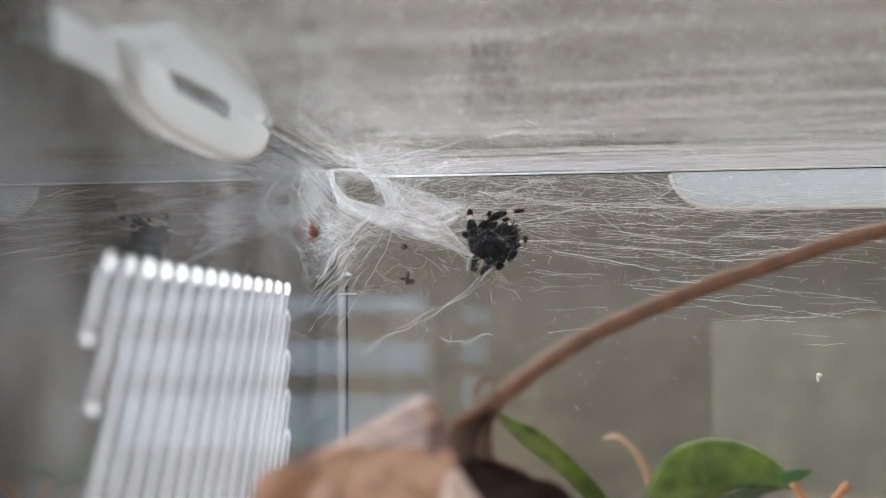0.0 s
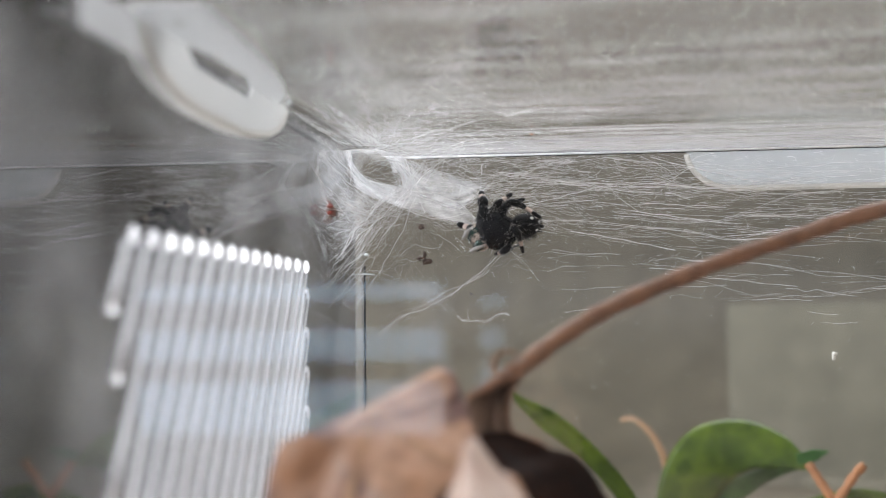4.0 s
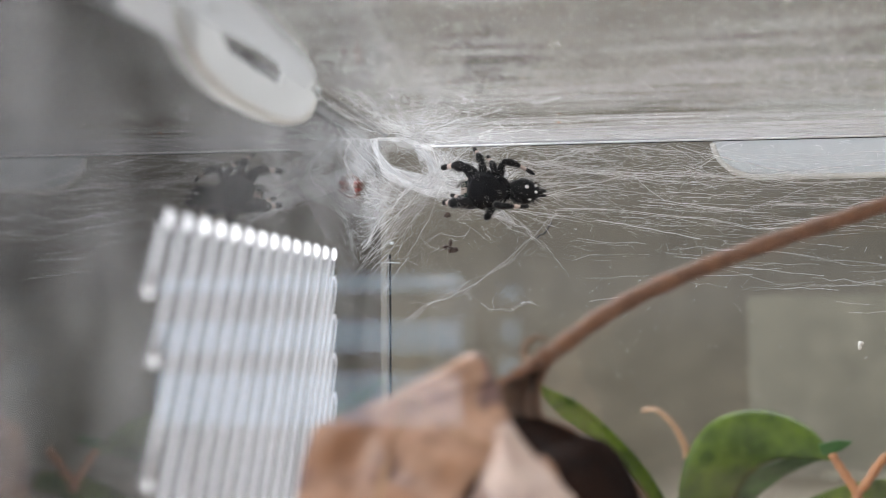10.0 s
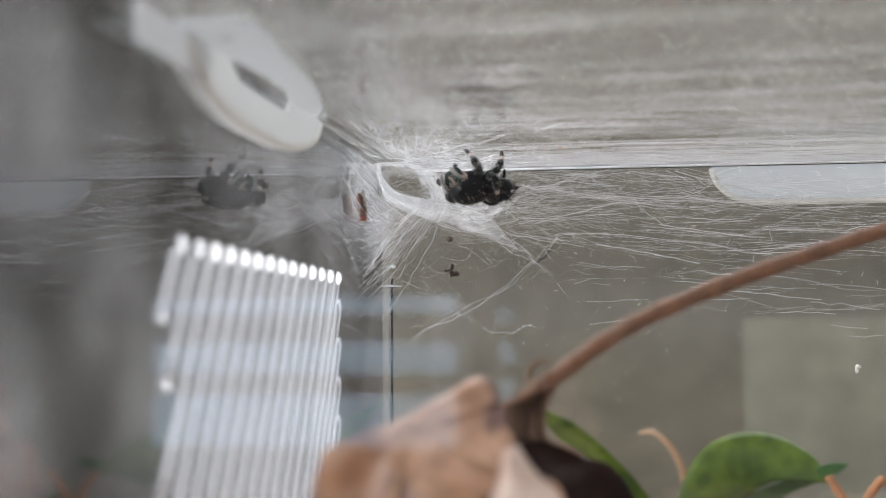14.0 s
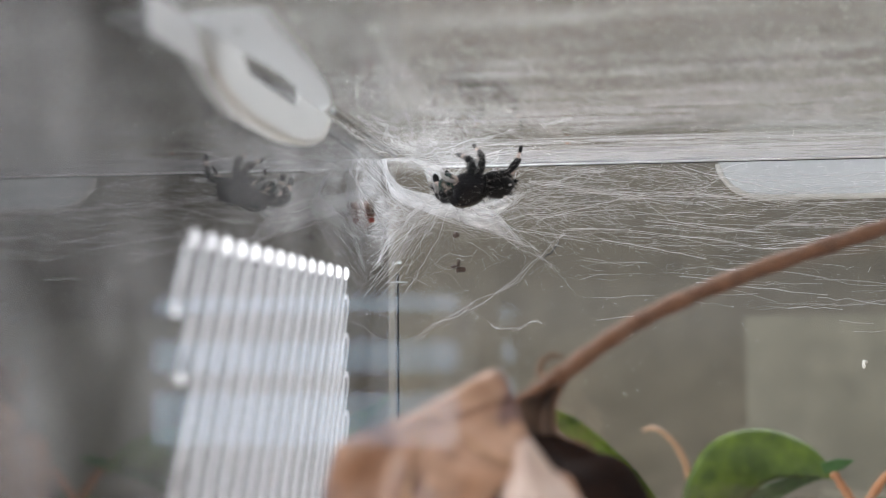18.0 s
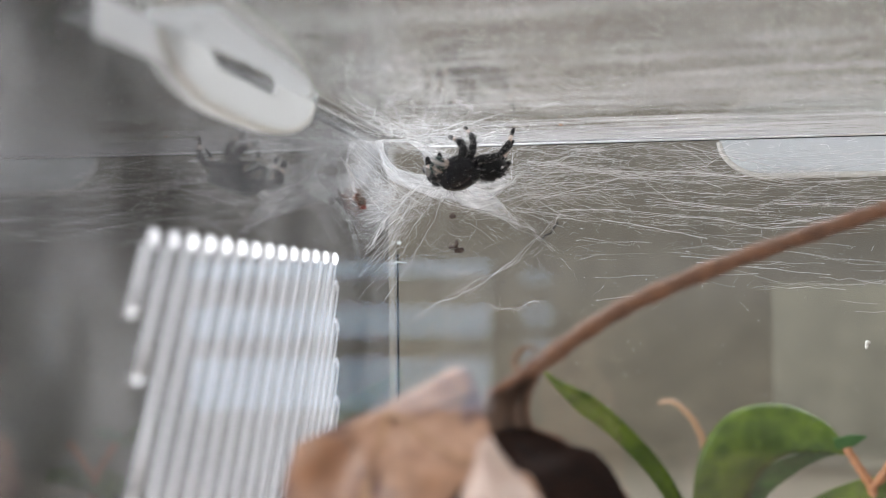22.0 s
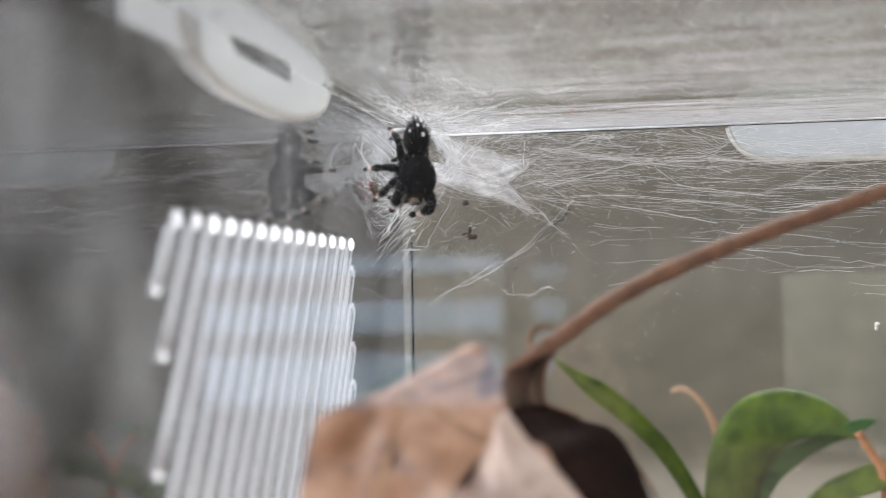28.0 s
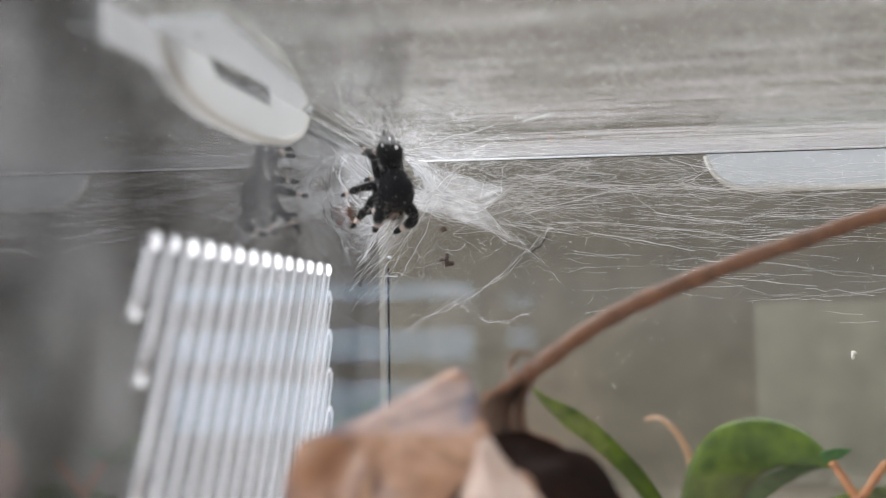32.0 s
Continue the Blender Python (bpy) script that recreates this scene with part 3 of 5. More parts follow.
def edge_patch(left, right, hump, wave, seed):
    """A surface between two edge curves."""
    l, r = smooth_line(left, 25), smooth_line(right, 25)

    def f(u, v):
        i = min(23, int(v * 24))
        w = v * 24 - i
        a, b = l[i].lerp(l[i + 1], w), r[i].lerp(r[i + 1], w)
        p = a.lerp(b, u)
        return p + Vector((0, -1, 0)) * (hump * math.sin(math.pi * u) + wave * noise.noise(Vector((u * 2.5 + seed, v * 3, seed))))

    return f


def dry_leaf():
    leaf = holder("dried_leaf", "dried curled brown leaf with a long reddish stalk", "leaf", at=P(-18, 110, 70))
    o = P(-18, 110, 70)

    def q(x, y, z):
        return P(x, y, z) - o

    # pale folded blade nearest the front
    left = [q(-24.5, 106, 115.4), q(-29.5, 100.5, 113.4), q(-31.4, 99, 112.0), q(-32.6, 98, 106), q(-32.4, 97, 95), q(-30, 100, 71)]
    right = [q(-23.5, 106, 115.6), q(-24.1, 104, 112), q(-24.9, 102, 108), q(-25.7, 100.5, 104), q(-27.0, 99, 96), q(-26, 100, 71)]
    part("blade_fold", sheet(bmesh.new(), edge_patch(left, right, 0.0005, 0.0012, 2.0), 14, 30, 0.0003), DRY_LIGHT, leaf, "pale brown leaf blade")
    left2 = [q(-23.5, 106, 115.6), q(-24.1, 104, 112), q(-24.9, 102, 108), q(-25.7, 100.5, 104), q(-27.0, 99, 96), q(-26, 100, 71)]
    right2 = [q(-16.9, 114, 118.6), q(-15.6, 112.5, 116), q(-14.2, 110, 112.6), q(-12.2, 107, 109.5), q(-8, 103, 105.5), q(-2, 101, 71)]
    part("blade_fold", sheet(bmesh.new(), edge_patch(left2, right2, 0.001, 0.0016, 5.0), 16, 30, 0.0003), DRY_LIGHT, leaf, "pale brown leaf blade with dark blotches")
    # upper lip that joins both folds
    l3 = [q(-24.4, 106.1, 115.6), q(-21, 108.5, 117.4), q(-18.2, 112, 119.1), q(-16.9, 114, 118.7)]
    r3 = [q(-23.4, 105.4, 114.2), q(-20.4, 106.8, 115.2), q(-17.6, 109.5, 115.8), q(-15.8, 112, 116.2)]
    part("blade_fold", sheet(bmesh.new(), edge_patch(l3, r3, 0.0003, 0.0006, 7.0), 6, 20, 0.0003), DRY_LIGHT, leaf)
    part("midrib", tube(bmesh.new(), smooth_line([q(-23.6, 105.3, 115.4), q(-24.2, 103.4, 112), q(-25.0, 101.4, 108), q(-25.8, 99.8, 104), q(-27.0, 98.4, 96)], 14), [0.35 * MM] * 14, 6), VEIN, leaf, "pale midrib")
    part("side_vein", tube(bmesh.new(), smooth_line([q(-23.6, 105.2, 115.5), q(-20.5, 104.6, 113.4), q(-17.5, 105, 111.2), q(-14.2, 106.6, 110)], 12), [0.18 * MM] * 12, 6), VEIN, leaf)
    l5 = [q(-14.4, 104.4, 112.4), q(-15.2, 102.4, 109.4), q(-17.0, 101.2, 105.5), q(-19.4, 99.4, 101), q(-19, 98.6, 90), q(-18, 99, 71)]
    r5 = [q(-13.6, 105.0, 112.8), q(-11.4, 104.2, 109.8), q(-7.6, 102.4, 106.0), q(-4, 101, 101), q(0, 101, 90), q(4, 101, 71)]
    l6 = [q(-15.6, 103.0, 108.8), q(-17.2, 102.0, 107), q(-19.2, 101.2, 104.5), q(-22, 100, 101)]
    r6 = [q(-15.0, 102.2, 109.0), q(-15.6, 101.2, 107), q(-17.0, 100.4, 104.5), q(-19.2, 99.2, 101)]
    # dark sheet set between the folds to draw the crease's shade
    part("crease", sheet(bmesh.new(), edge_patch(l6, r6, -0.0008, 0.0004, 13.0), 8, 20, 0.0002), DRY_SHADED, leaf, "dark sheet for the shade in the fold's crease")
    part("rolled_edge", sheet(bmesh.new(), edge_patch(l5, r5, 0.0028, 0.001, 11.0), 16, 30, 0.0003), DRY_PALE, leaf, "paler rolled edge of the leaf")
    # underside behind, up to the stalk; below the neck its shade is coloured near-black
    l4 = [q(-11.4, 130, 119.0), q(-16.2, 125, 116.0), q(-16.6, 122, 112), q(-15.2, 119, 108), q(-12, 117, 102), q(-9, 115, 71)]
    r4 = [q(-10.9, 130, 118.4), q(-12.4, 129, 115.2), q(-12.4, 129.5, 111.8), q(-8.6, 130, 109.8), q(-2.0, 129, 104.4), q(8, 126, 71)]
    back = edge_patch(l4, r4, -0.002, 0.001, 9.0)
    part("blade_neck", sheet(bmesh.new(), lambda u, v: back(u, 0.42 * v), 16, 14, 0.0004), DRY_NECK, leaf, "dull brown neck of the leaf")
    part("blade_back", sheet(bmesh.new(), lambda u, v: back(u, 0.42 + 0.58 * v), 16, 24, 0.0004), DRY_SHADED, leaf, "underside of the leaf, its shade held in near-black colour")
    rim = smooth_line([q(-11.4, 129.8, 118.6), q(-12.5, 128.8, 115.2), q(-12.4, 129.3, 111.9), q(-10.6, 129.6, 110.9), q(-8.5, 129.7, 109.9), q(-2.0, 128.8, 104.5), q(0.8, 128, 99)], 24)
    part("rim", tube(bmesh.new(), rim, [0.22 * MM] * 24, 6), STALK, leaf)
    stalk = smooth_line([q(-16.7, 124.6, 115.6), q(-13.6, 128, 117.3), q(-11.4, 130, 118.7), q(-5.8, 135, 122.8), q(0.7, 140, 126.4), q(11.7, 147, 130.9), q(23.6, 155, 135), q(32.7, 160, 137.9), q(52, 172, 142.5), q(80, 190, 149)], 60)
    radii = [(0.35 + 0.72 * min(1, i / 12) + 0.1 * math.sin(i * 1.7)) * MM for i in range(60)]
    part("stalk", tube(bmesh.new(), stalk, radii, 12), STALK, leaf, "reddish brown stalk")
    part("curled_shred", tube(bmesh.new(), smooth_line([q(-13.4, 130, 117.4), q(-14.3, 130.3, 118.6), q(-14.0, 130.5, 119.9), q(-12.9, 130.5, 120.6), q(-11.6, 130.2, 120.3)], 16), [(0.6 - 0.02 * i) * MM for i in range(16)], 6, 0.4), TWIG_DULL, leaf, "dull brown curled shred")


dry_leaf()


# ---- green plant behind the back pane ----
def leaf_blade(spine, widths, curl, material, name, parent, label="", side=Vector((0, -1, 0)), tilt=0.5, fold=0.0):
    """A leaf along a spine, with half widths in metres; side is the way its face looks."""
    line = smooth_line(spine, 25)
    wl = [widths[min(int(i / 24 * (len(widths) - 1)), len(widths) - 2)] for i in range(25)]
    bm = bmesh.new()

    def f(u, v):
        i = min(23, int(v * 24))
        w = v * 24 - i
        p = line[i].lerp(line[i + 1], w)
        way = (line[i + 1] - line[i]).normalized()
        k = v * (len(widths) - 1)
        j = min(int(k), len(widths) - 2)
        half = widths[j] + (widths[j + 1] - widths[j]) * (k - j)
        across = way.cross(side).normalized()
        s = u * 2 - 1
        return p + across * half * s + side * (curl * s * s + fold * abs(s)) * half

    sheet(bm, f, 10, 24, 0.00035)
    return part(name, bm, material, parent, label)


def green_plant():
    base = P(30, 310, 66)
    plant = holder("green_plant", "small green plant with curled leaves behind the enclosure", "plant", at=base)

    def q(x, y, z):
        return P(x, y, z) - base

    mm = MM
    # broad leaf that arches over
    leaf_blade([q(39.5, 292, 91.8), q(34, 296, 95), q(26.5, 299, 96.5), q(19, 300, 94.2), q(14, 301, 87), q(11.5, 302, 75)],
               [0.0006, 0.004, 0.0062, 0.0075, 0.007, 0.006], -0.25, GREEN, "leaf", plant, "broad arching green leaf", side=Vector((0.1, -1, 0.35)).normalized())
    leaf_blade([q(39.5, 293, 92.6), q(33, 300, 90.5), q(26, 303, 87), q(20, 305, 82), q(16, 306, 74)],
               [0.0006, 0.0018, 0.003, 0.0036, 0.003], 0.2, GREEN_PALE, "leaf", plant, "paler underside of a leaf", side=Vector((0.2, -0.8, -0.5)).normalized())
    leaf_blade([q(36.5, 287, 94.2), q(40, 286, 95.2), q(43, 285, 96.2)], [0.0012, 0.0013, 0.0001], 0.1, GREEN_PALE, "leaf_tip", plant)
    leaf_blade([q(58, 292, 84.5), q(50, 291, 84.6), q(42, 290, 82.8), q(34, 290, 79.5), q(26, 290, 74)],
               [0.002, 0.0034, 0.0036, 0.0034, 0.002], 0.15, GREEN, "leaf", plant, side=Vector((0.1, -0.7, 0.7)).normalized())
    # slender rolled leaf
    leaf_blade([q(-28.5, 302, 109.5), q(-24.5, 301, 106), q(-18.5, 300, 102), q(-11, 300, 96), q(-2, 301, 86), q(6, 302, 72)],
               [0.0002, 0.0011, 0.0025, 0.0022, 0.002, 0.0016], 0.5, GREEN, "leaf", plant, "slender rolled green leaf")
    part("dry_tip", tube(bmesh.new(), smooth_line([q(-2.2, 336, 99.4), q(0.6, 336, 100), q(3.4, 336, 98.4), q(7, 336, 94), q(9.5, 336, 86), q(10, 334, 67)], 20), [(0.5 + 0.05 * i) * mm for i in range(20)], 8, 0.5), VEIN, plant, "dry curled leaf tip")
    twig = smooth_line([q(39.3, 291, 93), q(41, 290.3, 90.2), q(42.6, 290, 87.6), q(44.4, 290, 84.2), q(45, 290, 78), q(45, 292, 67)], 22)
    part("twig", tube(bmesh.new(), twig, [(0.9 + 0.012 * i + 0.12 * math.sin(i * 2.1)) * mm for i in range(22)], 9), TWIG, plant, "rough orange twig")
    side = smooth_line([q(44.2, 290, 84.6), q(46.2, 289.6, 86.6), q(49, 289.2, 90.8), q(51, 289, 93)], 14)
    part("twig", tube(bmesh.new(), side, [(1.0 + 0.14 * math.sin(i * 1.9)) * mm for i in range(14)], 9), TWIG, plant)
    for x, z in ((12, 70), (20, 69), (4, 69)):
        part("stem", tube(bmesh.new(), smooth_line([q(x, 303, z + 5), q(x + 1, 304, z), q(x + 2, 305, 66)], 6), [0.9 * mm] * 6, 7), GREEN, plant)


green_plant()

# pale board standing far behind
back_board = holder("pale_board", "pale grey-green board standing behind the plant", "board", at=P(126, 484, 67))
part("panel", box(bmesh.new(), (-90.6, -0.5, 0), (190, 0.5, 64.4), 0.2), BOARD, back_board)
part("foot", box(bmesh.new(), (-66, -12, 0), (176, -0.7, 2.2), 0.5), BOARD, back_board)

# brown box on the table beside the enclosure
CARD = plain("brown_cardboard", (0.36, 0.245, 0.17), (0.46, 0.33, 0.235), 18, 0.8, 300, 0.3)
carton = holder("cardboard_box", "plain brown cardboard box beside the enclosure", "box", at=P(-260, 400, 67.1))
part("body", box(bmesh.new(), (-90, -170, 0), (90, 98, 41), 6), CARD, carton)
part("lid", box(bmesh.new(), (-92, -172, 41.1), (92, 100, 45), 2), CARD, carton, "flat lid of the box")

# ---- the jumping spider ----
BLACK = Mat("black_spider_hair")
_h = BLACK.noise(1500, 5)
BLACK = BLACK.done(BLACK.principled(BLACK.tint(_h, (0.003, 0.003, 0.0035), (0.007, 0.007, 0.008)), 0.34, BLACK.bump(_h, 0.5, 0.0001), Specular_IOR_Level=0.09))
GLOSSY_BLACK = Mat("glossy_black_shell")
_h = GLOSSY_BLACK.noise(900, 4)
GLOSSY_BLACK = GLOSSY_BLACK.done(GLOSSY_BLACK.principled(GLOSSY_BLACK.tint(_h, (0.003, 0.003, 0.0035), (0.007, 0.007, 0.009)), 0.08, GLOSSY_BLACK.bump(_h, 0.5, 0.0001), Specular_IOR_Level=0.14))
FANG = plain("iridescent_green_fang", (0.004, 0.014, 0.012), (0.008, 0.035, 0.028), 500, 0.2, Metallic=0.3)
PALE_HAIR = plain("pale_pinkish_hair", (0.42, 0.33, 0.28), (0.6, 0.5, 0.45), 900, 0.7, bump=0.8)
GREY_HAIR = plain("grey_hair", (0.16, 0.155, 0.15), (0.34, 0.33, 0.32), 900, 0.5)
WHITE_SPOT = plain("white_hair_spot", (0.7, 0.7, 0.7), (0.85, 0.85, 0.85), 800, 0.7)
EYE = plain("black_eye", (0.004, 0.004, 0.004), (0.01, 0.01, 0.01), 400, 0.05)

spider_rng = random.Random(7)


def hairs(bm, centre, size, count, length, back=0.4):
    """Short stiff hairs standing on a rounded body."""
    for _ in range(count):
        a, b = spider_rng.uniform(0, 6.283), math.acos(spider_rng.uniform(-0.9, 0.95))
        d = Vector((math.sin(b) * math.cos(a), math.sin(b) * math.sin(a), math.cos(b)))
        p = Vector([c + s * k for c, s, k in zip(centre, size, d)])
        tip = p + (d + Vector((-back, 0, 0)) + Vector([spider_rng.uniform(-0.3, 0.3) for _ in range(3)])).normalized() * length * spider_rng.uniform(0.5, 1.2)
        tube(bm, [p * MM, (p * 0.4 + tip * 0.6) * MM, tip * MM], [0.028 * MM, 0.02 * MM, 0.006 * MM], 3, cap=False)


SIZE = 1.17
spider = holder("jumping_spider", "black jumping spider with white spots and pale leg bands", "spider")
spider.scale = (SIZE, SIZE, SIZE)


def shell_shape(p):
    p = p.copy()
    p.x, p.y = max(-1, min(1, p.x * 1.12)), max(-1, min(1, p.y * 1.08))
    p.z *= 1.0 if p.z < 0 else 0.92 + 0.12 * p.x
    p.y *= 1.0 - 0.18 * max(0, -p.x)
    return p


def tail_shape(p):
    p = p.copy()
    k = 1.0 - 0.55 * max(0, -p.x) ** 1.6
    p.y, p.z = p.y * k, p.z * k
    return p


bm = bmesh.new()
ball(bm, (2.7, 0, 0), (2.95, 2.65, 2.25), 26, 18, shell_shape)
hairs(bm, (2.7, 0, 0), (2.8, 2.5, 2.1), 150, 0.8)
carapace = part("carapace", bm, GLOSSY_BLACK, spider, "glossy black head and carapace")
bm = bmesh.new()
ball(bm, (-2.2, 0, 0.15), (2.5, 1.75, 1.65), 26, 18, tail_shape)
hairs(bm, (-2.0, 0, 0.15), (2.2, 1.65, 1.5), 420, 0.8, 0.8)
abdomen = part("abdomen", bm, BLACK, spider, "black hairy abdomen")
for x, y, z, sx, sy in ((-2.2, 0.0, 1.80, 0.42, 0.36), (-3.5, 0.45, 1.22, 0.4, 0.3), (-3.5, -0.45, 1.22, 0.4, 0.3), (-2.7, 1.42, 0.9, 0.4, 0.16), (-2.7, -1.42, 0.9, 0.4, 0.16)):
    bm = bmesh.new()
    ball(bm, (x, y, z), (sx * 0.7, sy * 0.7, 0.16), 10, 8)
    part("white_spot", bm, WHITE_SPOT, abdomen, "white spot")
bm = bmesh.new()
for k in (-1, 1):
    tube(bm, [P(-4.2, 0.25 * k, 0.0), P(-4.7, 0.32 * k, -0.05), P(-5.2, 0.34 * k, -0.05)], [0.36 * MM, 0.28 * MM, 0.12 * MM], 7)
part("spinnerets", bm, BLACK, spider)
bm = bmesh.new()
hairs(bm, (2.7, 0, 0), (2.9, 2.6, 2.2), 60, 0.8)
hairs(bm, (-2.1, 0, 0.15), (2.3, 1.8, 1.7), 60, 0.7, 0.8)
part("bristles", bm, GREY_HAIR, spider, "fine grey bristles")
bm = bmesh.new()
tube(bm, [P(0.4, 0, -0.2), P(-0.6, 0, -0.1)], 0.7 * MM, 8)
part("waist", bm, BLACK, spider)
for s in (-1, 1):
    bm = bmesh.new()
    tube(bm, [P(5.0, 0.75 * s, -0.4), P(5.5, 0.85 * s, -1.2), P(5.55, 0.75 * s, -2.1), P(5.3, 0.45 * s, -2.6)], [0.75 * MM, 0.85 * MM, 0.6 * MM, 0.2 * MM], 10)
    part("fang", bm, FANG, spider, "iridescent green jaw")
    for y, z, r in ((0.62, 0.35, 0.52), (1.55, 0.5, 0.34)):
        bm = bmesh.new()
        ball(bm, (5.35 if y < 1 else 4.95, y * s, z), (r * 0.7, r, r), 12, 10)
        part("eye", bm, EYE, carapace, "round black eye")
    bm = bmesh.new()
    tube(bm, smooth_line([P(4.8, 1.2 * s, -0.8), P(5.9, 1.5 * s, -0.9), P(6.5, 1.3 * s, -1.6), P(6.7, 1.0 * s, -2.4)], 8), [0.22 * MM, 0.23 * MM, 0.24 * MM, 0.25 * MM, 0.27 * MM, 0.27 * MM, 0.22 * MM, 0.1 * MM], 8)
    for _ in range(26):
        p = Vector((spider_rng.uniform(5.6, 6.8), s * spider_rng.uniform(0.9, 1.5), spider_rng.uniform(-2.3, -0.8)))
        tube(bm, [p * MM, (p + Vector((spider_rng.uniform(0, 0.7), s * spider_rng.uniform(-0.3, 0.5), spider_rng.uniform(-0.4, 0.4)))) * MM], [0.04 * MM, 0.008 * MM], 3, cap=False)
    part("palp", bm, GREY_HAIR, spider, "greyish hairy palp")
bm = bmesh.new()
for _ in range(420):
    y, z = spider_rng.uniform(-1.8, 1.8), spider_rng.uniform(-1.3, -0.1)
    p = Vector((5.5 - 0.2 * y * y, y, z))
    tube(bm, [p * MM, (p + Vector((spider_rng.uniform(0.4, 0.9), spider_rng.uniform(-0.3, 0.3), spider_rng.uniform(-0.7, -0.1)))) * MM], [0.05 * MM, 0.01 * MM], 3, cap=False)
part("face_fringe", bm, PALE_HAIR, spider, "pale pinkish fringe below the eyes")


def fuzz(bm, p, spread, r=0.03):
    tube(bm, [p * MM, (p + Vector((0.25, spider_rng.uniform(-spread, spread), spider_rng.uniform(-spread, spread)))) * MM], [r * MM, 0.006 * MM], 3, cap=False)


def leg(size, thick):
    """A leg whose root is its origin and which reaches out along +x; returns it, its outer pieces and its knee."""
    s = size
    femur = [P(0, 0, 0), P(1.2 * s, 0, 0.6 * s), P(2.4 * s, 0, 0.95 * s), P(3.2 * s, 0, 0.9 * s)]
    knee = P(3.1 * s, 0, 0.9 * s)
    bm = bmesh.new()
    tube(bm, smooth_line(femur, 9), [k * thick * MM for k in (0.5, 0.78, 0.9, 0.88, 0.8, 0.74, 0.66, 0.58, 0.46)], 10)
    for _ in range(80):
        x = spider_rng.uniform(0.4, 3.1)
        side = Vector((0, spider_rng.uniform(-1, 1), spider_rng.uniform(-1, 1))).normalized()
        fuzz(bm, Vector((x * s, 0, (0.3 + 0.25 * x) * s)) + side * 0.7 * thick, 0.6)
    ob = part("leg", bm, BLACK, spider, "black leg with pale bands")
    outer = []
    bm = bmesh.new()
    tube(bm, smooth_line([P(2.9 * s, 0, 0.92 * s), P(3.9 * s, 0, 0.6 * s), P(4.8 * s, 0, 0.1 * s)], 7), [k * thick * MM for k in (0.5, 0.68, 0.76, 0.76, 0.68, 0.58, 0.44)], 10)
    for _ in range(40):
        x = spider_rng.uniform(3.1, 4.7)
        side = Vector((0, spider_rng.uniform(-1, 1), spider_rng.uniform(-1, 1))).normalized()
        fuzz(bm, Vector((x * s, 0, (0.9 - (x - 3.0) * 0.45) * s)) + side * 0.5 * thick, 0.6)
    outer.append(part("shin", bm, BLACK, ob))
    bm = bmesh.new()
    tube(bm, smooth_line([P(4.7 * s, 0, 0.15 * s), P(5.2 * s, 0, -0.2 * s), P(5.6 * s, 0, -0.5 * s)], 6), [k * thick * MM for k in (0.38, 0.44, 0.42, 0.38, 0.34, 0.28)], 8)
    for _ in range(22):
        x = spider_rng.uniform(4.7, 5.5)
        fuzz(bm, Vector((x * s, 0, (0.15 - (x - 4.7) * 0.72) * s)), 0.6)
    outer.append(part("pale_band", bm, PALE_HAIR, ob, "pale band"))
    bm = bmesh.new()
    tube(bm, smooth_line([P(5.5 * s, 0, -0.43 * s), P(6.1 * s, 0, -0.9 * s), P(6.6 * s, 0, -1.3 * s)], 6), [k * thick * MM for k in (0.34, 0.42, 0.44, 0.42, 0.34, 0.16)], 8)
    outer.append(part("foot", bm, BLACK, ob, "black foot"))
    bm = bmesh.new()
    for _ in range(60):
        x = spider_rng.uniform(0.3, 3.0)
        side = Vector((0, spider_rng.uniform(-1, 1), spider_rng.uniform(-0.6, 1))).normalized()
        fuzz(bm, Vector((x * s, 0, (0.25 + 0.25 * x) * s)) + side * 0.8 * thick, 0.6, 0.038)
    part("fringe", bm, GREY_HAIR, ob, "greyish hair fringe")
    bm = bmesh.new()
    for _ in range(45):
        x = spider_rng.uniform(3.1, 4.7)
        side = Vector((0, spider_rng.uniform(-1, 1), spider_rng.uniform(-1, 1))).normalized()
        fuzz(bm, Vector((x * s, 0, (0.9 - (x - 3.0) * 0.45) * s)) + side * 0.62 * thick, 0.6, 0.04)
    outer.append(part("fringe", bm, GREY_HAIR, ob, "greyish hair fringe"))
    return ob, outer, knee, P(6.6 * s, 0, -1.3 * s)


# hips: place on the body, length and thickness; legs in pairs from front to back
HIPS = ((4.0, 1.6, -0.7, 0.86, 1.0), (3.2, 1.9, -0.8, 0.78, 0.72), (2.0, 1.9, -0.8, 0.78, 0.66), (1.0, 1.6, -0.8, 1.15, 0.66))
legs = [(*leg(size, thick), s, Vector((x, y * s, z)) * MM) for x, y, z, size, thick in HIPS for s in (1, -1)]

# ---- the fruit fly on the side pane ----
FLY_BODY = plain("brown_fly_body", (0.07, 0.03, 0.02), (0.15, 0.065, 0.04), 900, 0.5)
FLY_EYE = plain("red_eye", (0.16, 0.02, 0.012), (0.26, 0.035, 0.02), 900, 0.4)
WING = Mat("fly_wing")
WING = WING.done(WING.mix(0.4, WING.shader("ShaderNodeBsdfTransparent", (0.9, 0.88, 0.85)), WING.principled((0.25, 0.2, 0.16), 0.25)))
fly = holder("fruit_fly", "small brown fruit fly with red eyes, walking on the side pane", "fly")
fly.scale = (1.5, 1.5, 1.5)
bm = bmesh.new()
ball(bm, (0.1, 0, 0.75), (0.65, 0.5, 0.5), 14, 10)
part("thorax", bm, FLY_BODY, fly)
bm = bmesh.new()
ball(bm, (-1.1, 0, 0.65), (0.95, 0.5, 0.48), 14, 10, tail_shape)
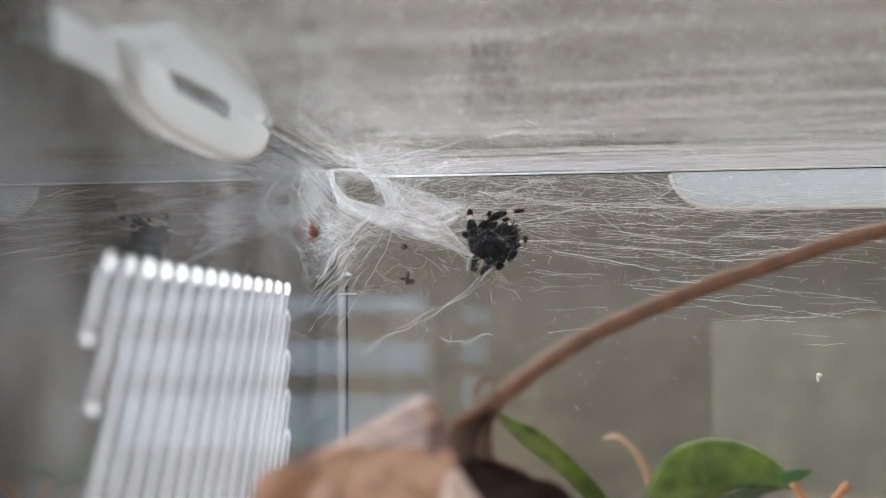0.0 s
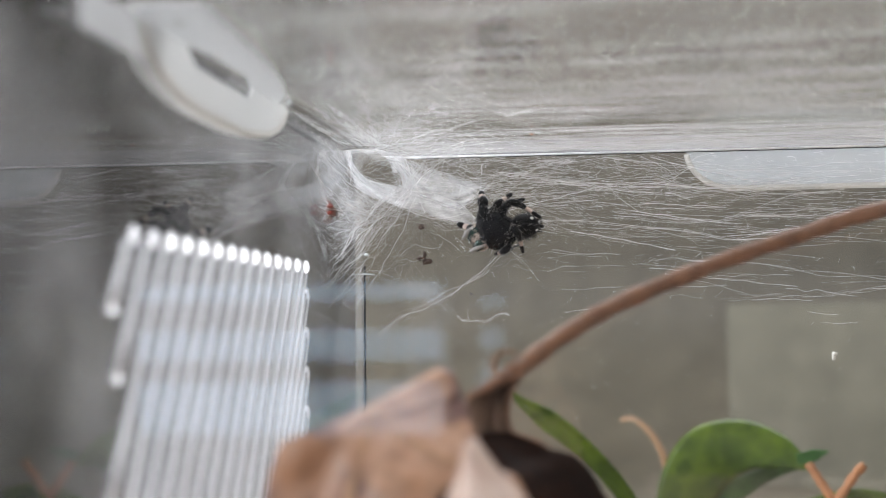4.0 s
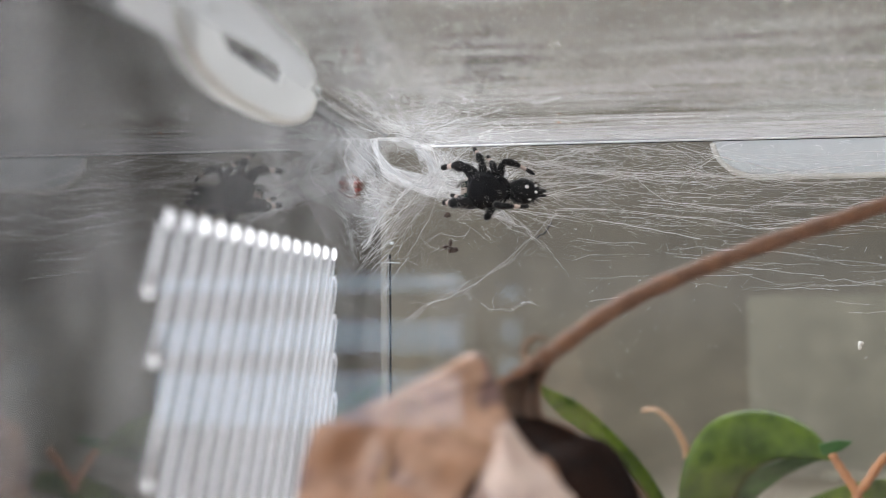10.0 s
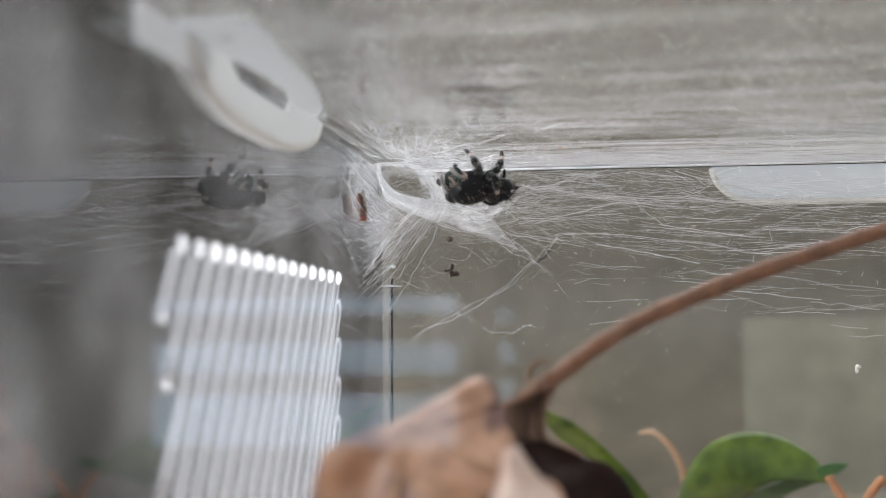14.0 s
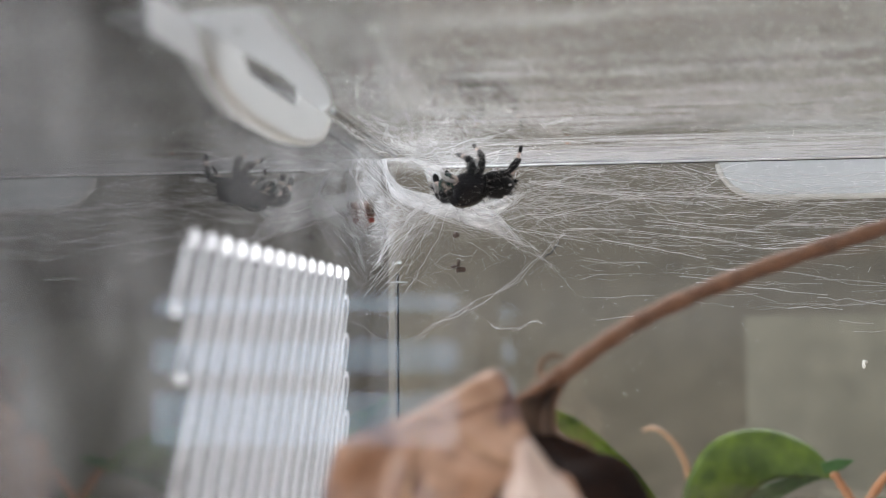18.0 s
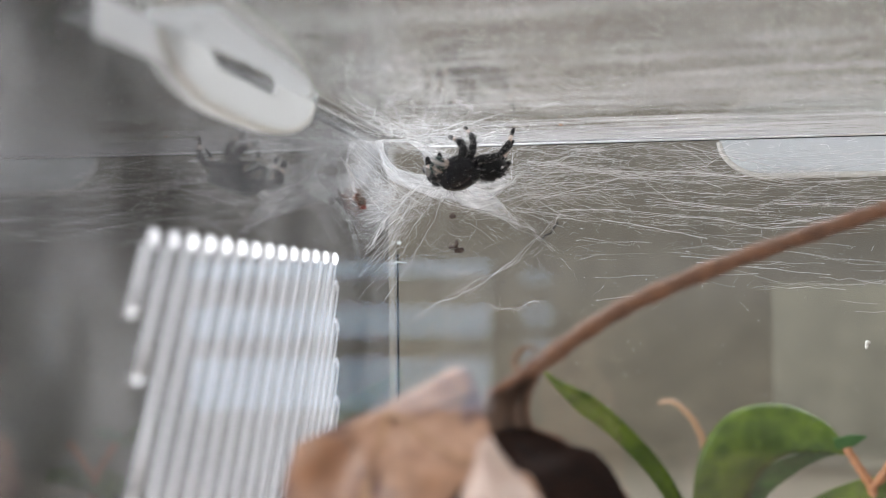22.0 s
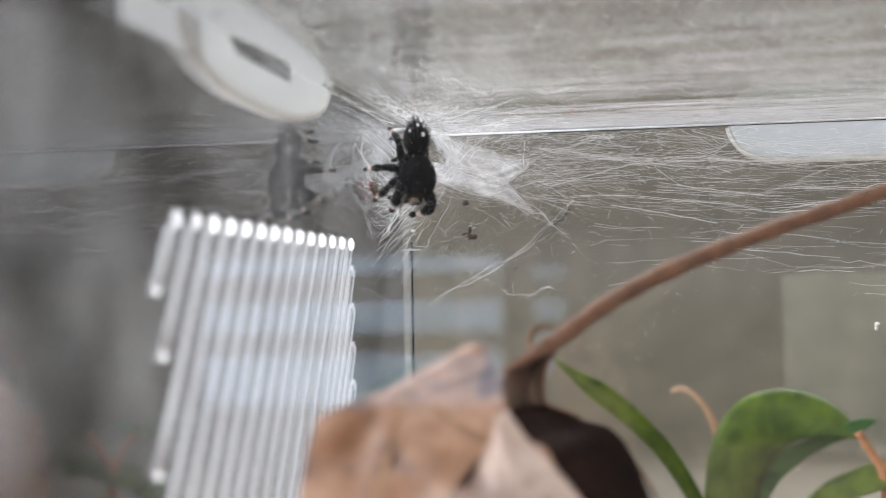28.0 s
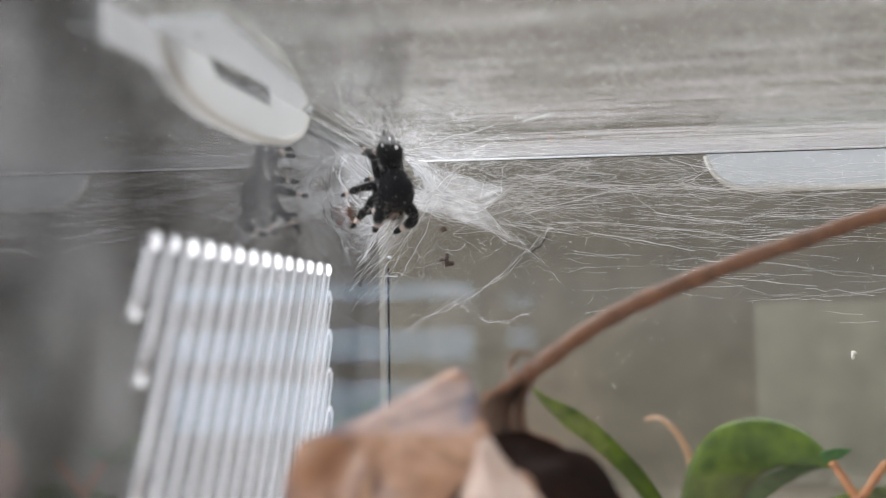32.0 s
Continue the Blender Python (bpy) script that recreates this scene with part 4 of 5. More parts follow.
part("abdomen", bm, FLY_BODY, fly, "dark banded abdomen")
bm = bmesh.new()
ball(bm, (0.95, 0, 0.75), (0.35, 0.45, 0.4), 12, 8)
head = part("head", bm, FLY_BODY, fly)
for s in (-1, 1):
    bm = bmesh.new()
    ball(bm, (1.0, 0.34 * s, 0.82), (0.32, 0.24, 0.36), 12, 8)
    part("eye", bm, FLY_EYE, head, "bright red eye")
    bm = bmesh.new()
    sheet(bm, lambda u, v, s=s: P(0.1 - 2.6 * v, s * (0.15 + 0.25 * v + (u - 0.5) * 0.8 * math.sin(math.pi * min(1, v * 0.85 + 0.12))), 1.2 - 0.15 * v), 5, 8, 0.00003)
    part("wing", bm, WING, fly, "clear wing")
    for k, x in enumerate((0.5, 0.1, -0.3)):
        bm = bmesh.new()
        tube(bm, [P(x, 0.3 * s, 0.5), P(x + 0.3 - 0.3 * k, 0.85 * s, 0.75), P(x + 0.5 - 0.5 * k, 1.2 * s, 0.05)], [0.08 * MM, 0.06 * MM, 0.04 * MM], 5)
        part("leg", bm, FLY_BODY, fly)

# ---- the web ----
web = holder("spider_web", "white silk funnel web with torn sheets and many loose threads", "web", at=P(-40, 200, 150))
WO = P(-40, 200, 150)
rng = random.Random(11)


def w(x, y, z):
    return P(x, y, z) - WO


U = rng.uniform
HOLE = Vector((-39.8, 197, 149.5))
LONG, SHORT = Vector((4.0, 0.6, -3.2)), Vector((1.5, -0.5, 1.85))


def wander(p, q, steps, slack, jag):
    """A thread from p to q that sags and wavers."""
    p, q = Vector(p), Vector(q)
    n = (q - p).length
    out = []
    for i in range(steps + 1):
        u = i / steps
        k = math.sin(math.pi * u)
        out.append(p.lerp(q, u) + Vector((0, 0, -slack * k * n)) + Vector([rng.gauss(0, jag * n) * k for _ in range(3)]))
    return out


def silk_sheet(f, density, nu, nv, material, label):
    """A silk surface whose spun density is given over u and v."""
    bm = sheet(bmesh.new(), f, nu, nv)
    layer = bm.verts.layers.float.new("spun")
    for k, v in enumerate(bm.verts):
        i, j = divmod(k, nv + 1)
        v[layer] = max(0.0, min(1.0, density(i / nu, j / nv)))
    return part("sheet", bm, material, web, label)


def ease(a, b, x):
    k = max(0.0, min(1.0, (x - a) / (b - a)))
    return k * k * (3 - 2 * k)


def tatter(u, v, k, seed):
    return 0.5 + 0.9 * noise.noise(Vector((u * k, v * k, seed))) + 0.4 * noise.noise(Vector((u * k * 2.7, v * k * 2.7, seed + 5)))


def in_mouth(p):
    """Whether a point lies in the open way through the funnel's mouth."""
    d = (p + WO) / MM - HOLE
    if d.y > 10:
        return False
    d -= Vector((-0.18, 1, 0.11)) * d.y
    a = d.x * SHORT.z - d.z * SHORT.x
    b = LONG.x * d.z - LONG.z * d.x
    k = LONG.x * SHORT.z - LONG.z * SHORT.x
    return (a / k) ** 2 + (b / k) ** 2 < 0.95


def threads(name, make, count, label=""):
    bm = bmesh.new()
    for _ in range(count):
        p, q, r, slack, jag = make()
        steps = max(3, min(12, int((q - p).length / 0.0015)))
        line = wander(p, q, steps, slack, jag)
        thick = 2.0 if rng.random() < 0.25 and (q - p).length > 0.006 else 1.0
        if not any(in_mouth(k) for k in line):
            tube(bm, line, r * thick * MM, 3, cap=False)
    ob = part(name, bm, THREAD, web, label)
    return tagged(ob, kind="stuff")


def rim(a, k=1.0, back=0.0):
    """A point round the funnel's mouth: k widens it, back moves it to the rear."""
    p = HOLE + LONG * math.cos(a) * k + SHORT * math.sin(a) * k
    return Vector((p.x, p.y + back, min(p.z, 152.7)))


def funnel(u, v):
    a = 2 * math.pi * u
    k = 1.0 + 0.9 * v ** 1.3
    p = rim(a, k, 7 * v + 1.2 * noise.noise(Vector((math.cos(a) * 2, math.sin(a) * 2, v * 2))))
    p.x = max(p.x, XL + 0.4)
    p.y = min(p.y, YB - 0.5)
    return p * MM - WO


silk_sheet(funnel, lambda u, v: (1 - ease(0.3, 1.0, v)) * (0.85 + 0.35 * tatter(math.cos(u * 6.283), math.sin(u * 6.283), 1.3, 2.0)), 64, 16, SILK_DENSE, "dense silk funnel round the mouth")
bm = bmesh.new()
for j in range(70):
    a0, turn = U(0, 6.28), U(0.8, 3.5)
    k = 0.99 + 0.35 * rng.random() ** 2
    b = U(-0.3, 0.6) + 4 * (k - 0.99)
    tube(bm, [rim(a0 + turn * i / 14, k + 0.02 * math.sin(i), b) * MM - WO for i in range(15)], U(0.010, 0.028) * MM, 3, cap=False)
tagged(part("mouth_rim", bm, THREAD, web, "thick silk rim of the mouth"), kind="stuff")

# sheet that runs from the mouth along the back pane
def trail(u, v):
    a = Vector((-37.5, 196, 151.0)).lerp(Vector((-36.5, 195, 144.8)), v)
    b = Vector((-22.5, 205, 149.0)).lerp(Vector((-18.0, 206, 139.5)), v)
    p = a.lerp(b, u)
    p.y += 2.0 * noise.noise(Vector((u * 4, v * 3, 1.5)))
    p.z += 1.3 * noise.noise(Vector((u * 5, v * 2, 4.5))) - 1.4 * math.sin(math.pi * u) * (0.5 - v)
    return p * MM - WO


silk_sheet(trail, lambda u, v: ease(0, 0.15, u) * (1 - ease(0.55, 1, u)) * (1 - ease(0.55, 1.0, v)) * ease(0, 0.2, v) * 0.7 * tatter(u, v, 3.5, 1.0), 48, 28, SILK_THIN, "thin torn silk sheet")


def between(low, high, hump, seed):
    """A silk surface between two edge curves."""
    lo, hi = smooth_line([P(*p) for p in low], 61), smooth_line([P(*p) for p in high], 61)

    def f(u, v):
        i = round(u * 60)
        p = lo[i].lerp(hi[i], v)
        return p + Vector((0, hump * math.sin(math.pi * v) + 0.5 * noise.noise(Vector((u * 6, v * 3, seed))), 0.25 * noise.noise(Vector((u * 9, v * 2, seed + 3))))) * MM - WO

    return f


BAND_LOW = [(-45, 200, 152.4), (-44.6, 200, 149), (-43.2, 200, 146.3), (-37.9, 200, 143.9), (-31.5, 200, 141.8), (-27, 200, 140.4), (-22, 200, 138.4)]
BAND_HIGH = [(-44.9, 200, 152.9), (-44.0, 199, 149.6), (-40.5, 198, 147.6), (-36.6, 198, 146.6), (-30.1, 198, 145.2), (-26, 199, 143.4), (-22.2, 200, 139.0)]
WING_LOW = [(-37.2, 199, 147.2), (-34, 199, 145.7), (-30.7, 199, 144.2), (-27.3, 199.5, 142.8), (-23.6, 200, 145.0)]
WING_HIGH = [(-39.1, 201, 152.6), (-35.2, 201, 151.0), (-30.6, 201, 149.4), (-26, 202, 147.9), (-21.5, 203, 147.9)]
silk_sheet(between(BAND_LOW, BAND_HIGH, 2.0, 8.5), lambda u, v: (1 - ease(0.75, 1, u) * 0.7) * (0.78 + 0.45 * tatter(u * 3, v, 3.0, 6.0)) * (0.55 + 0.45 * ease(0, 0.25, v)), 60, 16, SILK_DENSE, "milky silk band below the mouth")


def wing_density(u, v):
    core = math.exp(-((u - 0.78) / 0.16) ** 2 - (v / 0.4) ** 2)
    scallop = math.exp(-((v - 0.5 - 0.25 * math.sin(u * 9)) / 0.07) ** 2)
    return 0.5 * (1 - ease(0.8, 1, u)) * (0.5 + tatter(u * 1.6, v, 3.0, 2.0)) + 0.95 * core + 0.35 * scallop


silk_sheet(between(WING_LOW, WING_HIGH, 2.2, 3.5), wing_density, 60, 24, SILK_DENSE, "milky torn silk wing beside the mouth")


def fan(u, v):
    a = Vector((-37.0, 195, 145.2)).lerp(Vector((-44.6, 192, 146.0)), u)
    b = Vector((-41.0, 199, 135.5)).lerp(Vector((-45.2, 183, 131.5)), u)
    p = a.lerp(b, v)
    p.y += 1.6 * noise.noise(Vector((u * 4, v * 4, 3.3)))
    p.x = max(p.x, XL + 0.3)
    return p * MM - WO


silk_sheet(fan, lambda u, v: (1 - ease(0.4, 1, v)) * ease(0, 0.2, u) * (1.1 * tatter(u, v, 3, 3.0)), 30, 30, SILK_VEIL, "thin silk veil towards the side pane")


def veil(u, v):
    """Veil close under the lid."""
    p = Vector((-44.8 + 24 * u, 152 + 52 * v, 151.6 - 1.2 * math.sin(math.pi * u)))
    p.z += 0.6 * noise.noise(Vector((u * 4, v * 4, 6.0)))
    return p * MM - WO


silk_sheet(veil, lambda u, v: ease(0, 0.2, v) * (1 - ease(0.6, 1, u)) * 2.2 * tatter(u, v, 3, 9.0), 30, 36, SILK_VEIL, "faint silk veil under the lid")


def side_veil(u, v):
    p = Vector((-44.6 + 2.2 * noise.noise(Vector((u * 3, v * 3, 2.2))) ** 2, 165 + 42 * u, 137 + 15 * v))
    return p * MM - WO


silk_sheet(side_veil, lambda u, v: ease(0, 0.4, u) * ease(0, 0.3, v) * 1.2 * tatter(u, v, 3, 4.0), 30, 20, SILK_VEIL, "faint silk veil beside the side pane")

# threads that sweep down from the mouth to the side pane
threads("fan_threads", lambda: ((lambda k: (w(-44 + 10 * k + U(-1, 1), U(195, 199), 147 - 2.5 * k + U(-1, 1)), w(-45.3, U(180, 206), 146 - 17 * k + U(-3, 3)), U(0.006, 0.016), U(0.0, 0.12), 0.014))(U(0, 1))), 50, "threads fanning down from the mouth")
threads("fan_threads", lambda: (w(-36.0 + U(-1.2, 1.5), 195 + U(-1, 1), 145.2 + U(-1.0, 0.6)), w(-45.2, 192 + U(-8, 10), 130 + U(0, 8)), U(0.008, 0.018), U(0.0, 0.08), 0.005), 9)
threads("fan_threads", lambda: (w(U(-45.2, -41.5), U(193, 200), U(147, 152.6)), w(U(-45.2, -39.5), U(191, 200), U(134, 145)), U(0.008, 0.018), U(-0.08, 0.1), 0.018), 20)
threads("fan_threads", lambda: ((lambda x, z: (w(x, U(191, 200), z), w(x + U(-3, 3), U(191, 202), z + U(-2.5, 2.0)), U(0.006, 0.014), U(-0.1, 0.15), 0.03))(U(-44.5, -34), U(131, 147))), 80)
# mesh to the lid and side pane
threads("anchor_threads", lambda: (w(U(-45, -26), U(186, 213), 152.8), w(U(-45, -30), U(195, 207), U(141, 150)), U(0.008, 0.022), U(-0.02, 0.06), 0.008), 100, "threads up to the lid")
threads("anchor_threads", lambda: (w(-45.2, U(170, 210), U(138, 152)), w(U(-43, -36), U(193, 203), U(139, 150)), U(0.008, 0.022), U(0, 0.06), 0.008), 70)
# long level threads over the back pane, in loose bundles
for _ in range(34):
    bx, bz, bl, bs = U(-30, 24), 152.4 - abs(rng.gauss(0, 6.5)), U(8, 40), U(-0.16, 0.10)
    threads("level_threads", lambda: (w(bx + U(-2, 2), U(205, 214), min(152.6, bz + U(-0.7, 0.7))), w(bx + bl * U(0.5, 1.1), U(211, 214.6), min(152.7, bz + bs * bl + U(-1.2, 1.2))), U(0.009, 0.022) if rng.random() < 0.7 else U(0.022, 0.036), U(-0.006, 0.015), 0.007), rng.randrange(2, 7), "level threads on the back pane")
threads("level_threads", lambda: ((lambda x, z, l: (w(x, U(213, 214.6), z), w(x + l, U(213, 214.6), z + U(-0.16, 0.1) * l), U(0.009, 0.019), U(-0.03, 0.03), 0.012))(U(-14, 46), 149 - abs(rng.gauss(0, 9)), U(2, 14))), 150)
threads("short_fibres", lambda: ((lambda x, z, a, l: (w(x, U(211, 214.7), z), w(x + l * math.cos(a), U(212, 214.6), min(152.7, z + l * math.sin(a))), U(0.010, 0.03), U(-0.15, 0.15), 0.09))(U(-36, 46), 152.5 - abs(rng.gauss(0, 8)), rng.gauss(0, 0.6), abs(rng.gauss(0.3, 0.8)) + 0.2)), 620, "short loose silk fibres")
threads("short_fibres", lambda: ((lambda x, z, a, l: (w(x, U(213.5, 214.8), z), w(x + l * math.cos(a), 214.6, z + l * math.sin(a)), U(0.007, 0.016), U(-0.15, 0.15), 0.07))(U(-44, 6), U(112, 141), rng.gauss(0.3, 1.0), abs(rng.gauss(0.2, 0.4)) + 0.12)), 130)
# tangle of curled threads beside the mouth, thinning out along the back pane
threads("tangle", lambda: ((lambda x, z, a, l: (w(x, U(206, 214.5), z), w(x + l * math.cos(a), U(206, 214.5), min(152.8, z + l * math.sin(a))), U(0.010, 0.024), U(-0.12, 0.12), 0.03))(-36 + 46 * rng.random() ** 1.5, 152.6 - abs(rng.gauss(0, 4.5)), rng.gauss(-0.05, 0.45), U(1, 7))), 230, "tangle of curled threads")
threads("tangle", lambda: ((lambda x, z, a, l: (w(x, U(204, 214), z), w(x + l * math.cos(a), U(204, 214), z + l * math.sin(a)), U(0.010, 0.022), U(-0.15, 0.15), 0.03))(U(-36, -8), U(132, 146), rng.gauss(-0.4, 0.7), U(0.8, 5))), 26)
threads("tangle", lambda: ((lambda x, z, a, l: (w(x, U(209, 214.5), z), w(x + l * math.cos(a), U(209, 214.5), min(152.8, z + l * math.sin(a))), U(0.010, 0.02), U(-0.12, 0.12), 0.03))(U(-46, -34), U(143, 152.6), rng.gauss(0.0, 0.45), U(1, 6))), 110)
# fibres spread over the lid above the mouth
threads("lid_fibres", lambda: ((lambda a, l: (w(-41 + U(-3, 5), 199 + U(-6, 8), 152.9), w(max(-45, -41 + l * math.cos(a)), max(140, 199 - 2.2 * l * math.sin(a)), 153.2), U(0.010, 0.024), U(-0.01, 0.03), 0.012))(U(0.05, 2.6), U(4, 24))), 90, "fibres fanned over the lid")
threads("lid_fibres", lambda: ((lambda x, y, a, l: (w(x, y, 153.1), w(max(-45, x + l * math.cos(a)), min(214, y + 3 * l * math.sin(a)), 153.2), U(0.010, 0.022), U(-0.02, 0.02), 0.03))(U(-45, -16), U(165, 212), U(0, 6.28), U(1, 6))), 110)
# ragged mesh between hammock and back pane
threads("torn_mesh", lambda: (w(U(-35, -20), U(197, 206), U(139, 150)), w(U(-26, -4), U(203, 214), U(137, 152)), U(0.007, 0.02), U(-0.03, 0.06), 0.010), 60, "torn mesh beside the hammock")
threads("torn_mesh", lambda: ((lambda x, z: (w(x, U(200, 210), z), w(x + U(-4, 4), U(200, 212), z + U(-2, 2)), U(0.005, 0.013), U(-0.1, 0.1), 0.03))(U(-36, -10), U(134, 150))), 60)


def cord(points, r, strands, name="cord", spread=0.35):
    bm = bmesh.new()
    line = smooth_line([w(*p) for p in points], 30)
    slow = U(0, 9)
    line = [p + Vector([0.5 * noise.noise(Vector((i * 0.23 + slow, k * 7.0, 1.0))) for k in range(3)]) * MM for i, p in enumerate(line)]
    for _ in range(strands if spread < 0.25 else strands * 3):
        a, c, e = U(0, 6), U(0, 6), U(0.2, 0.5)
        kinks = [Vector((math.sin(i * e + a), math.cos(i * e * 0.7 + c), math.sin(i * e * 1.3 + c))) * spread * MM * U(0.7, 1.1) for i in range(30)]
        s0, s1 = rng.choice(((0, 30), (rng.randrange(12), 30), (0, 18 + rng.randrange(12)))) if spread < 0.25 else (lambda k: (k, k + 5 + rng.randrange(10)))(rng.randrange(24))
        s1 = min(s1, 30)
        tube(bm, [line[i] + kinks[i] for i in range(s0, s1)], r * U(0.5, 1.1) * MM, 3, cap=False)
    for _ in range(strands * 7):
        p = line[rng.randrange(30)]
        q = p + Vector((rng.gauss(0, 1.3), rng.gauss(0, 0.6), rng.gauss(0, 0.9))) * MM
        tube(bm, wander(p, q, 4, U(-0.2, 0.2), 0.1), r * U(0.3, 0.6) * MM, 3, cap=False)
    tagged(part(name, bm, THREAD, web, "cord of several silk threads"), kind="stuff")


for edge, strands in ((BAND_LOW, 5), (BAND_HIGH, 4), (WING_LOW, 4), (WING_HIGH, 5)):
    cord(edge, 0.018, strands, "edge_threads", 0.22)
cord([(-27.3, 199.5, 142.9), (-25.2, 200, 143.6), (-23.5, 201, 145.3), (-20.3, 202, 147.6), (-15.1, 205, 148.7), (-9, 209, 149.8)], 0.022, 6, spread=0.3)
cord([(-30, 199, 141.6), (-27, 200, 140.6), (-24, 200, 139.4), (-21.5, 201, 138.4), (-19.5, 204, 137.4)], 0.022, 6, spread=0.3)
cord([(-17.0, 206, 138.3), (-15.2, 202, 140.0), (-12.8, 201, 140.7), (2.7, 206, 140.0), (12.2, 212, 139.1), (20.7, 214, 137.7)], 0.03, 6, spread=0.2)
cord([(2.7, 212, 142.5), (10, 213, 141.2), (16.1, 214, 141.0), (21, 214, 142.6), (29.2, 214, 145.1), (37, 214, 146.2)], 0.022, 4, spread=0.3)
cord([(-30, 203, 142.4), (-25, 205, 140.8), (-21, 206, 138.4), (-19, 207, 136.6), (-16.5, 210, 133.6), (-14, 213, 131)], 0.016, 4, spread=0.4)
cord([(-17, 206, 139.0), (-20.3, 207, 136.0), (-25, 211, 131.8), (-31.2, 213, 129.0), (-36, 214, 126.4), (-42.5, 214.4, 122.9)], 0.016, 4, spread=0.45)
cord([(-22, 205, 149), (-16, 207, 149.4), (-12, 210, 151.4), (-8, 212, 152)], 0.045, 6, spread=0.4)
cord([(-36.6, 195.2, 145.8), (-40, 194, 142.4), (-43.2, 191, 137.5), (-45, 188.5, 133.6)], 0.045, 7, spread=0.3)
cord([(-45, 180, 150.5), (-44.8, 176, 147), (-44.6, 178, 143.8), (-44.4, 183, 141.8), (-43.6, 188, 141.2)], 0.03, 4, spread=0.2)
cord([(1, 214, 134.4), (9, 214.3, 134.8), (18, 214.5, 134.2), (30, 214.5, 132.4), (44, 214.5, 131)], 0.018, 4, spread=0.4)
cord([(8, 214, 129), (20, 214.3, 128.3), (34, 214.5, 128.6), (46, 214.5, 129.6)], 0.014, 3, spread=0.4)
cord([(-34, 213.5, 128.4), (-30, 214, 126), (-26, 214.4, 124.6), (-20, 214.4, 125.6)], 0.02, 3, spread=0.3)

# ---- crumbs, specks and dead bits in the web ----
CRUMB = plain("dark_brown_crumb", (0.025, 0.014, 0.009), (0.09, 0.05, 0.03), 900, 0.6, bump=0.9)
CHIP = plain("white_chip", (0.42, 0.42, 0.38), (0.62, 0.62, 0.58), 700, 0.5)
GRIT = plain("black_grit", (0.01, 0.01, 0.01), (0.03, 0.028, 0.025), 900, 0.6)
RUST = plain("rusty_bit", (0.25, 0.11, 0.06), (0.4, 0.2, 0.1), 900, 0.6)


def crumb(name, label, material, at, size, lumps, seed, group=""):
    r = random.Random(seed)
    bm = bmesh.new()
    for _ in range(lumps):
        c = [r.gauss(0, 0.42) * s for s in size]
        made = bmesh.ops.create_icosphere(bm, subdivisions=2, radius=1)["verts"]
        k = [s * r.uniform(0.25, 0.6) for s in size]
        for v in made:
            n = 1 + 0.5 * noise.noise(v.co * 2.2 + Vector((seed, c[0], c[1])))
            v.co = Vector([a + b * d * n for a, b, d in zip(c, k, v.co)]) * MM
    ob = part(name, bm, material)
    ob.location = P(*at)
    return tagged(ob, label, "debris", group)


crumb("crumb", "dark brown crumb caught in the web", CRUMB, (-33, 201, 140.2), (0.75, 0.6, 0.55), 6, 3, "crumbs in the web")
crumb("crumb", "dark brown leggy crumb hanging from the web", CRUMB, (-33.4, 208, 135.0), (1.0, 0.7, 1.0), 9, 5, "crumbs in the web")
crumb("chip", "small white chip stuck to the back pane", CHIP, (34.6, 214.7, 118.0), (0.95, 0.3, 0.8), 4, 8)
crumb("rusty_bit", "small rusty speck under the lid", RUST, (-13.6, 186, 153.0), (0.5, 0.4, 0.2), 3, 4)
crumb("grit", "black grit on the back pane", GRIT, (-26.4, 214.6, 129.4), (0.45, 0.2, 0.3), 3, 6, "grit on the back pane")
for i in range(3):
    crumb("grit", "black grit on the back pane", GRIT, (-45.2 + 0.3 * i, 170 + 11 * i, 141 - 3 * i), (0.3, 0.35, 0.35), 3, 20 + i, "grit on the back pane")
bit = part("twisted_bit", tube(bmesh.new(), smooth_line([P(-1.6, 0, -1.7), P(-0.9, -0.2, -0.9), P(-0.1, 0.1, -0.6), P(0.5, 0, 0.3), P(1.3, 0, 1.3)], 12), [0.16 * MM] * 12, 6), GRIT)
bit.location = P(-17.9, 213.8, 138.2)
tagged(bit, "thin black twisted fibre in the web", "debris")
bm = bmesh.new()
for _ in range(110):
    x, z = U(-44, 60), U(84, 128)
    k = U(0.03, 0.09)
    made = bmesh.ops.create_icosphere(bm, subdivisions=1, radius=1)["verts"]
    for v in made:
        v.co = P(x + v.co.x * k * U(0.7, 1.8), 214.85 + v.co.y * 0.06, z + v.co.z * k * U(0.7, 2.0))
tagged(part("dust_specks", bm, GRIT), "tiny dark specks on the back pane", "dust", kind="stuff")
bm = bmesh.new()
for _ in range(90):
    x, z, a, l = U(-44, 60), 130 - abs(rng.gauss(0, 13)), rng.gauss(0.2, 0.8), U(0.15, 0.8)
    tube(bm, [P(x, 214.8, z), P(x + l * 0.5 * math.cos(a), 214.75, z + l * 0.5 * math.sin(a) + U(-0.15, 0.15)), P(x + l * math.cos(a), 214.8, z + l * math.sin(a))], U(0.010, 0.022) * MM, 3, cap=False)
tagged(part("lint", bm, THREAD), "short white lint and scratches on the back pane", "dust", kind="stuff")


# ---- what moves ----
def body_pose(x, y, z, ahead, up):
    """The spider's pose: ahead and up are given as right, up and towards the front."""
    f = Vector((ahead[0], -ahead[2], ahead[1])).normalized()
    d = Vector((up[0], -up[2], up[1]))
    d = (d - f * d.dot(f)).normalized()
    m = Matrix((f, d.cross(f), d)).transposed().to_4x4()
    return Matrix.Translation(P(x, y, z)) @ m


STANCES = []


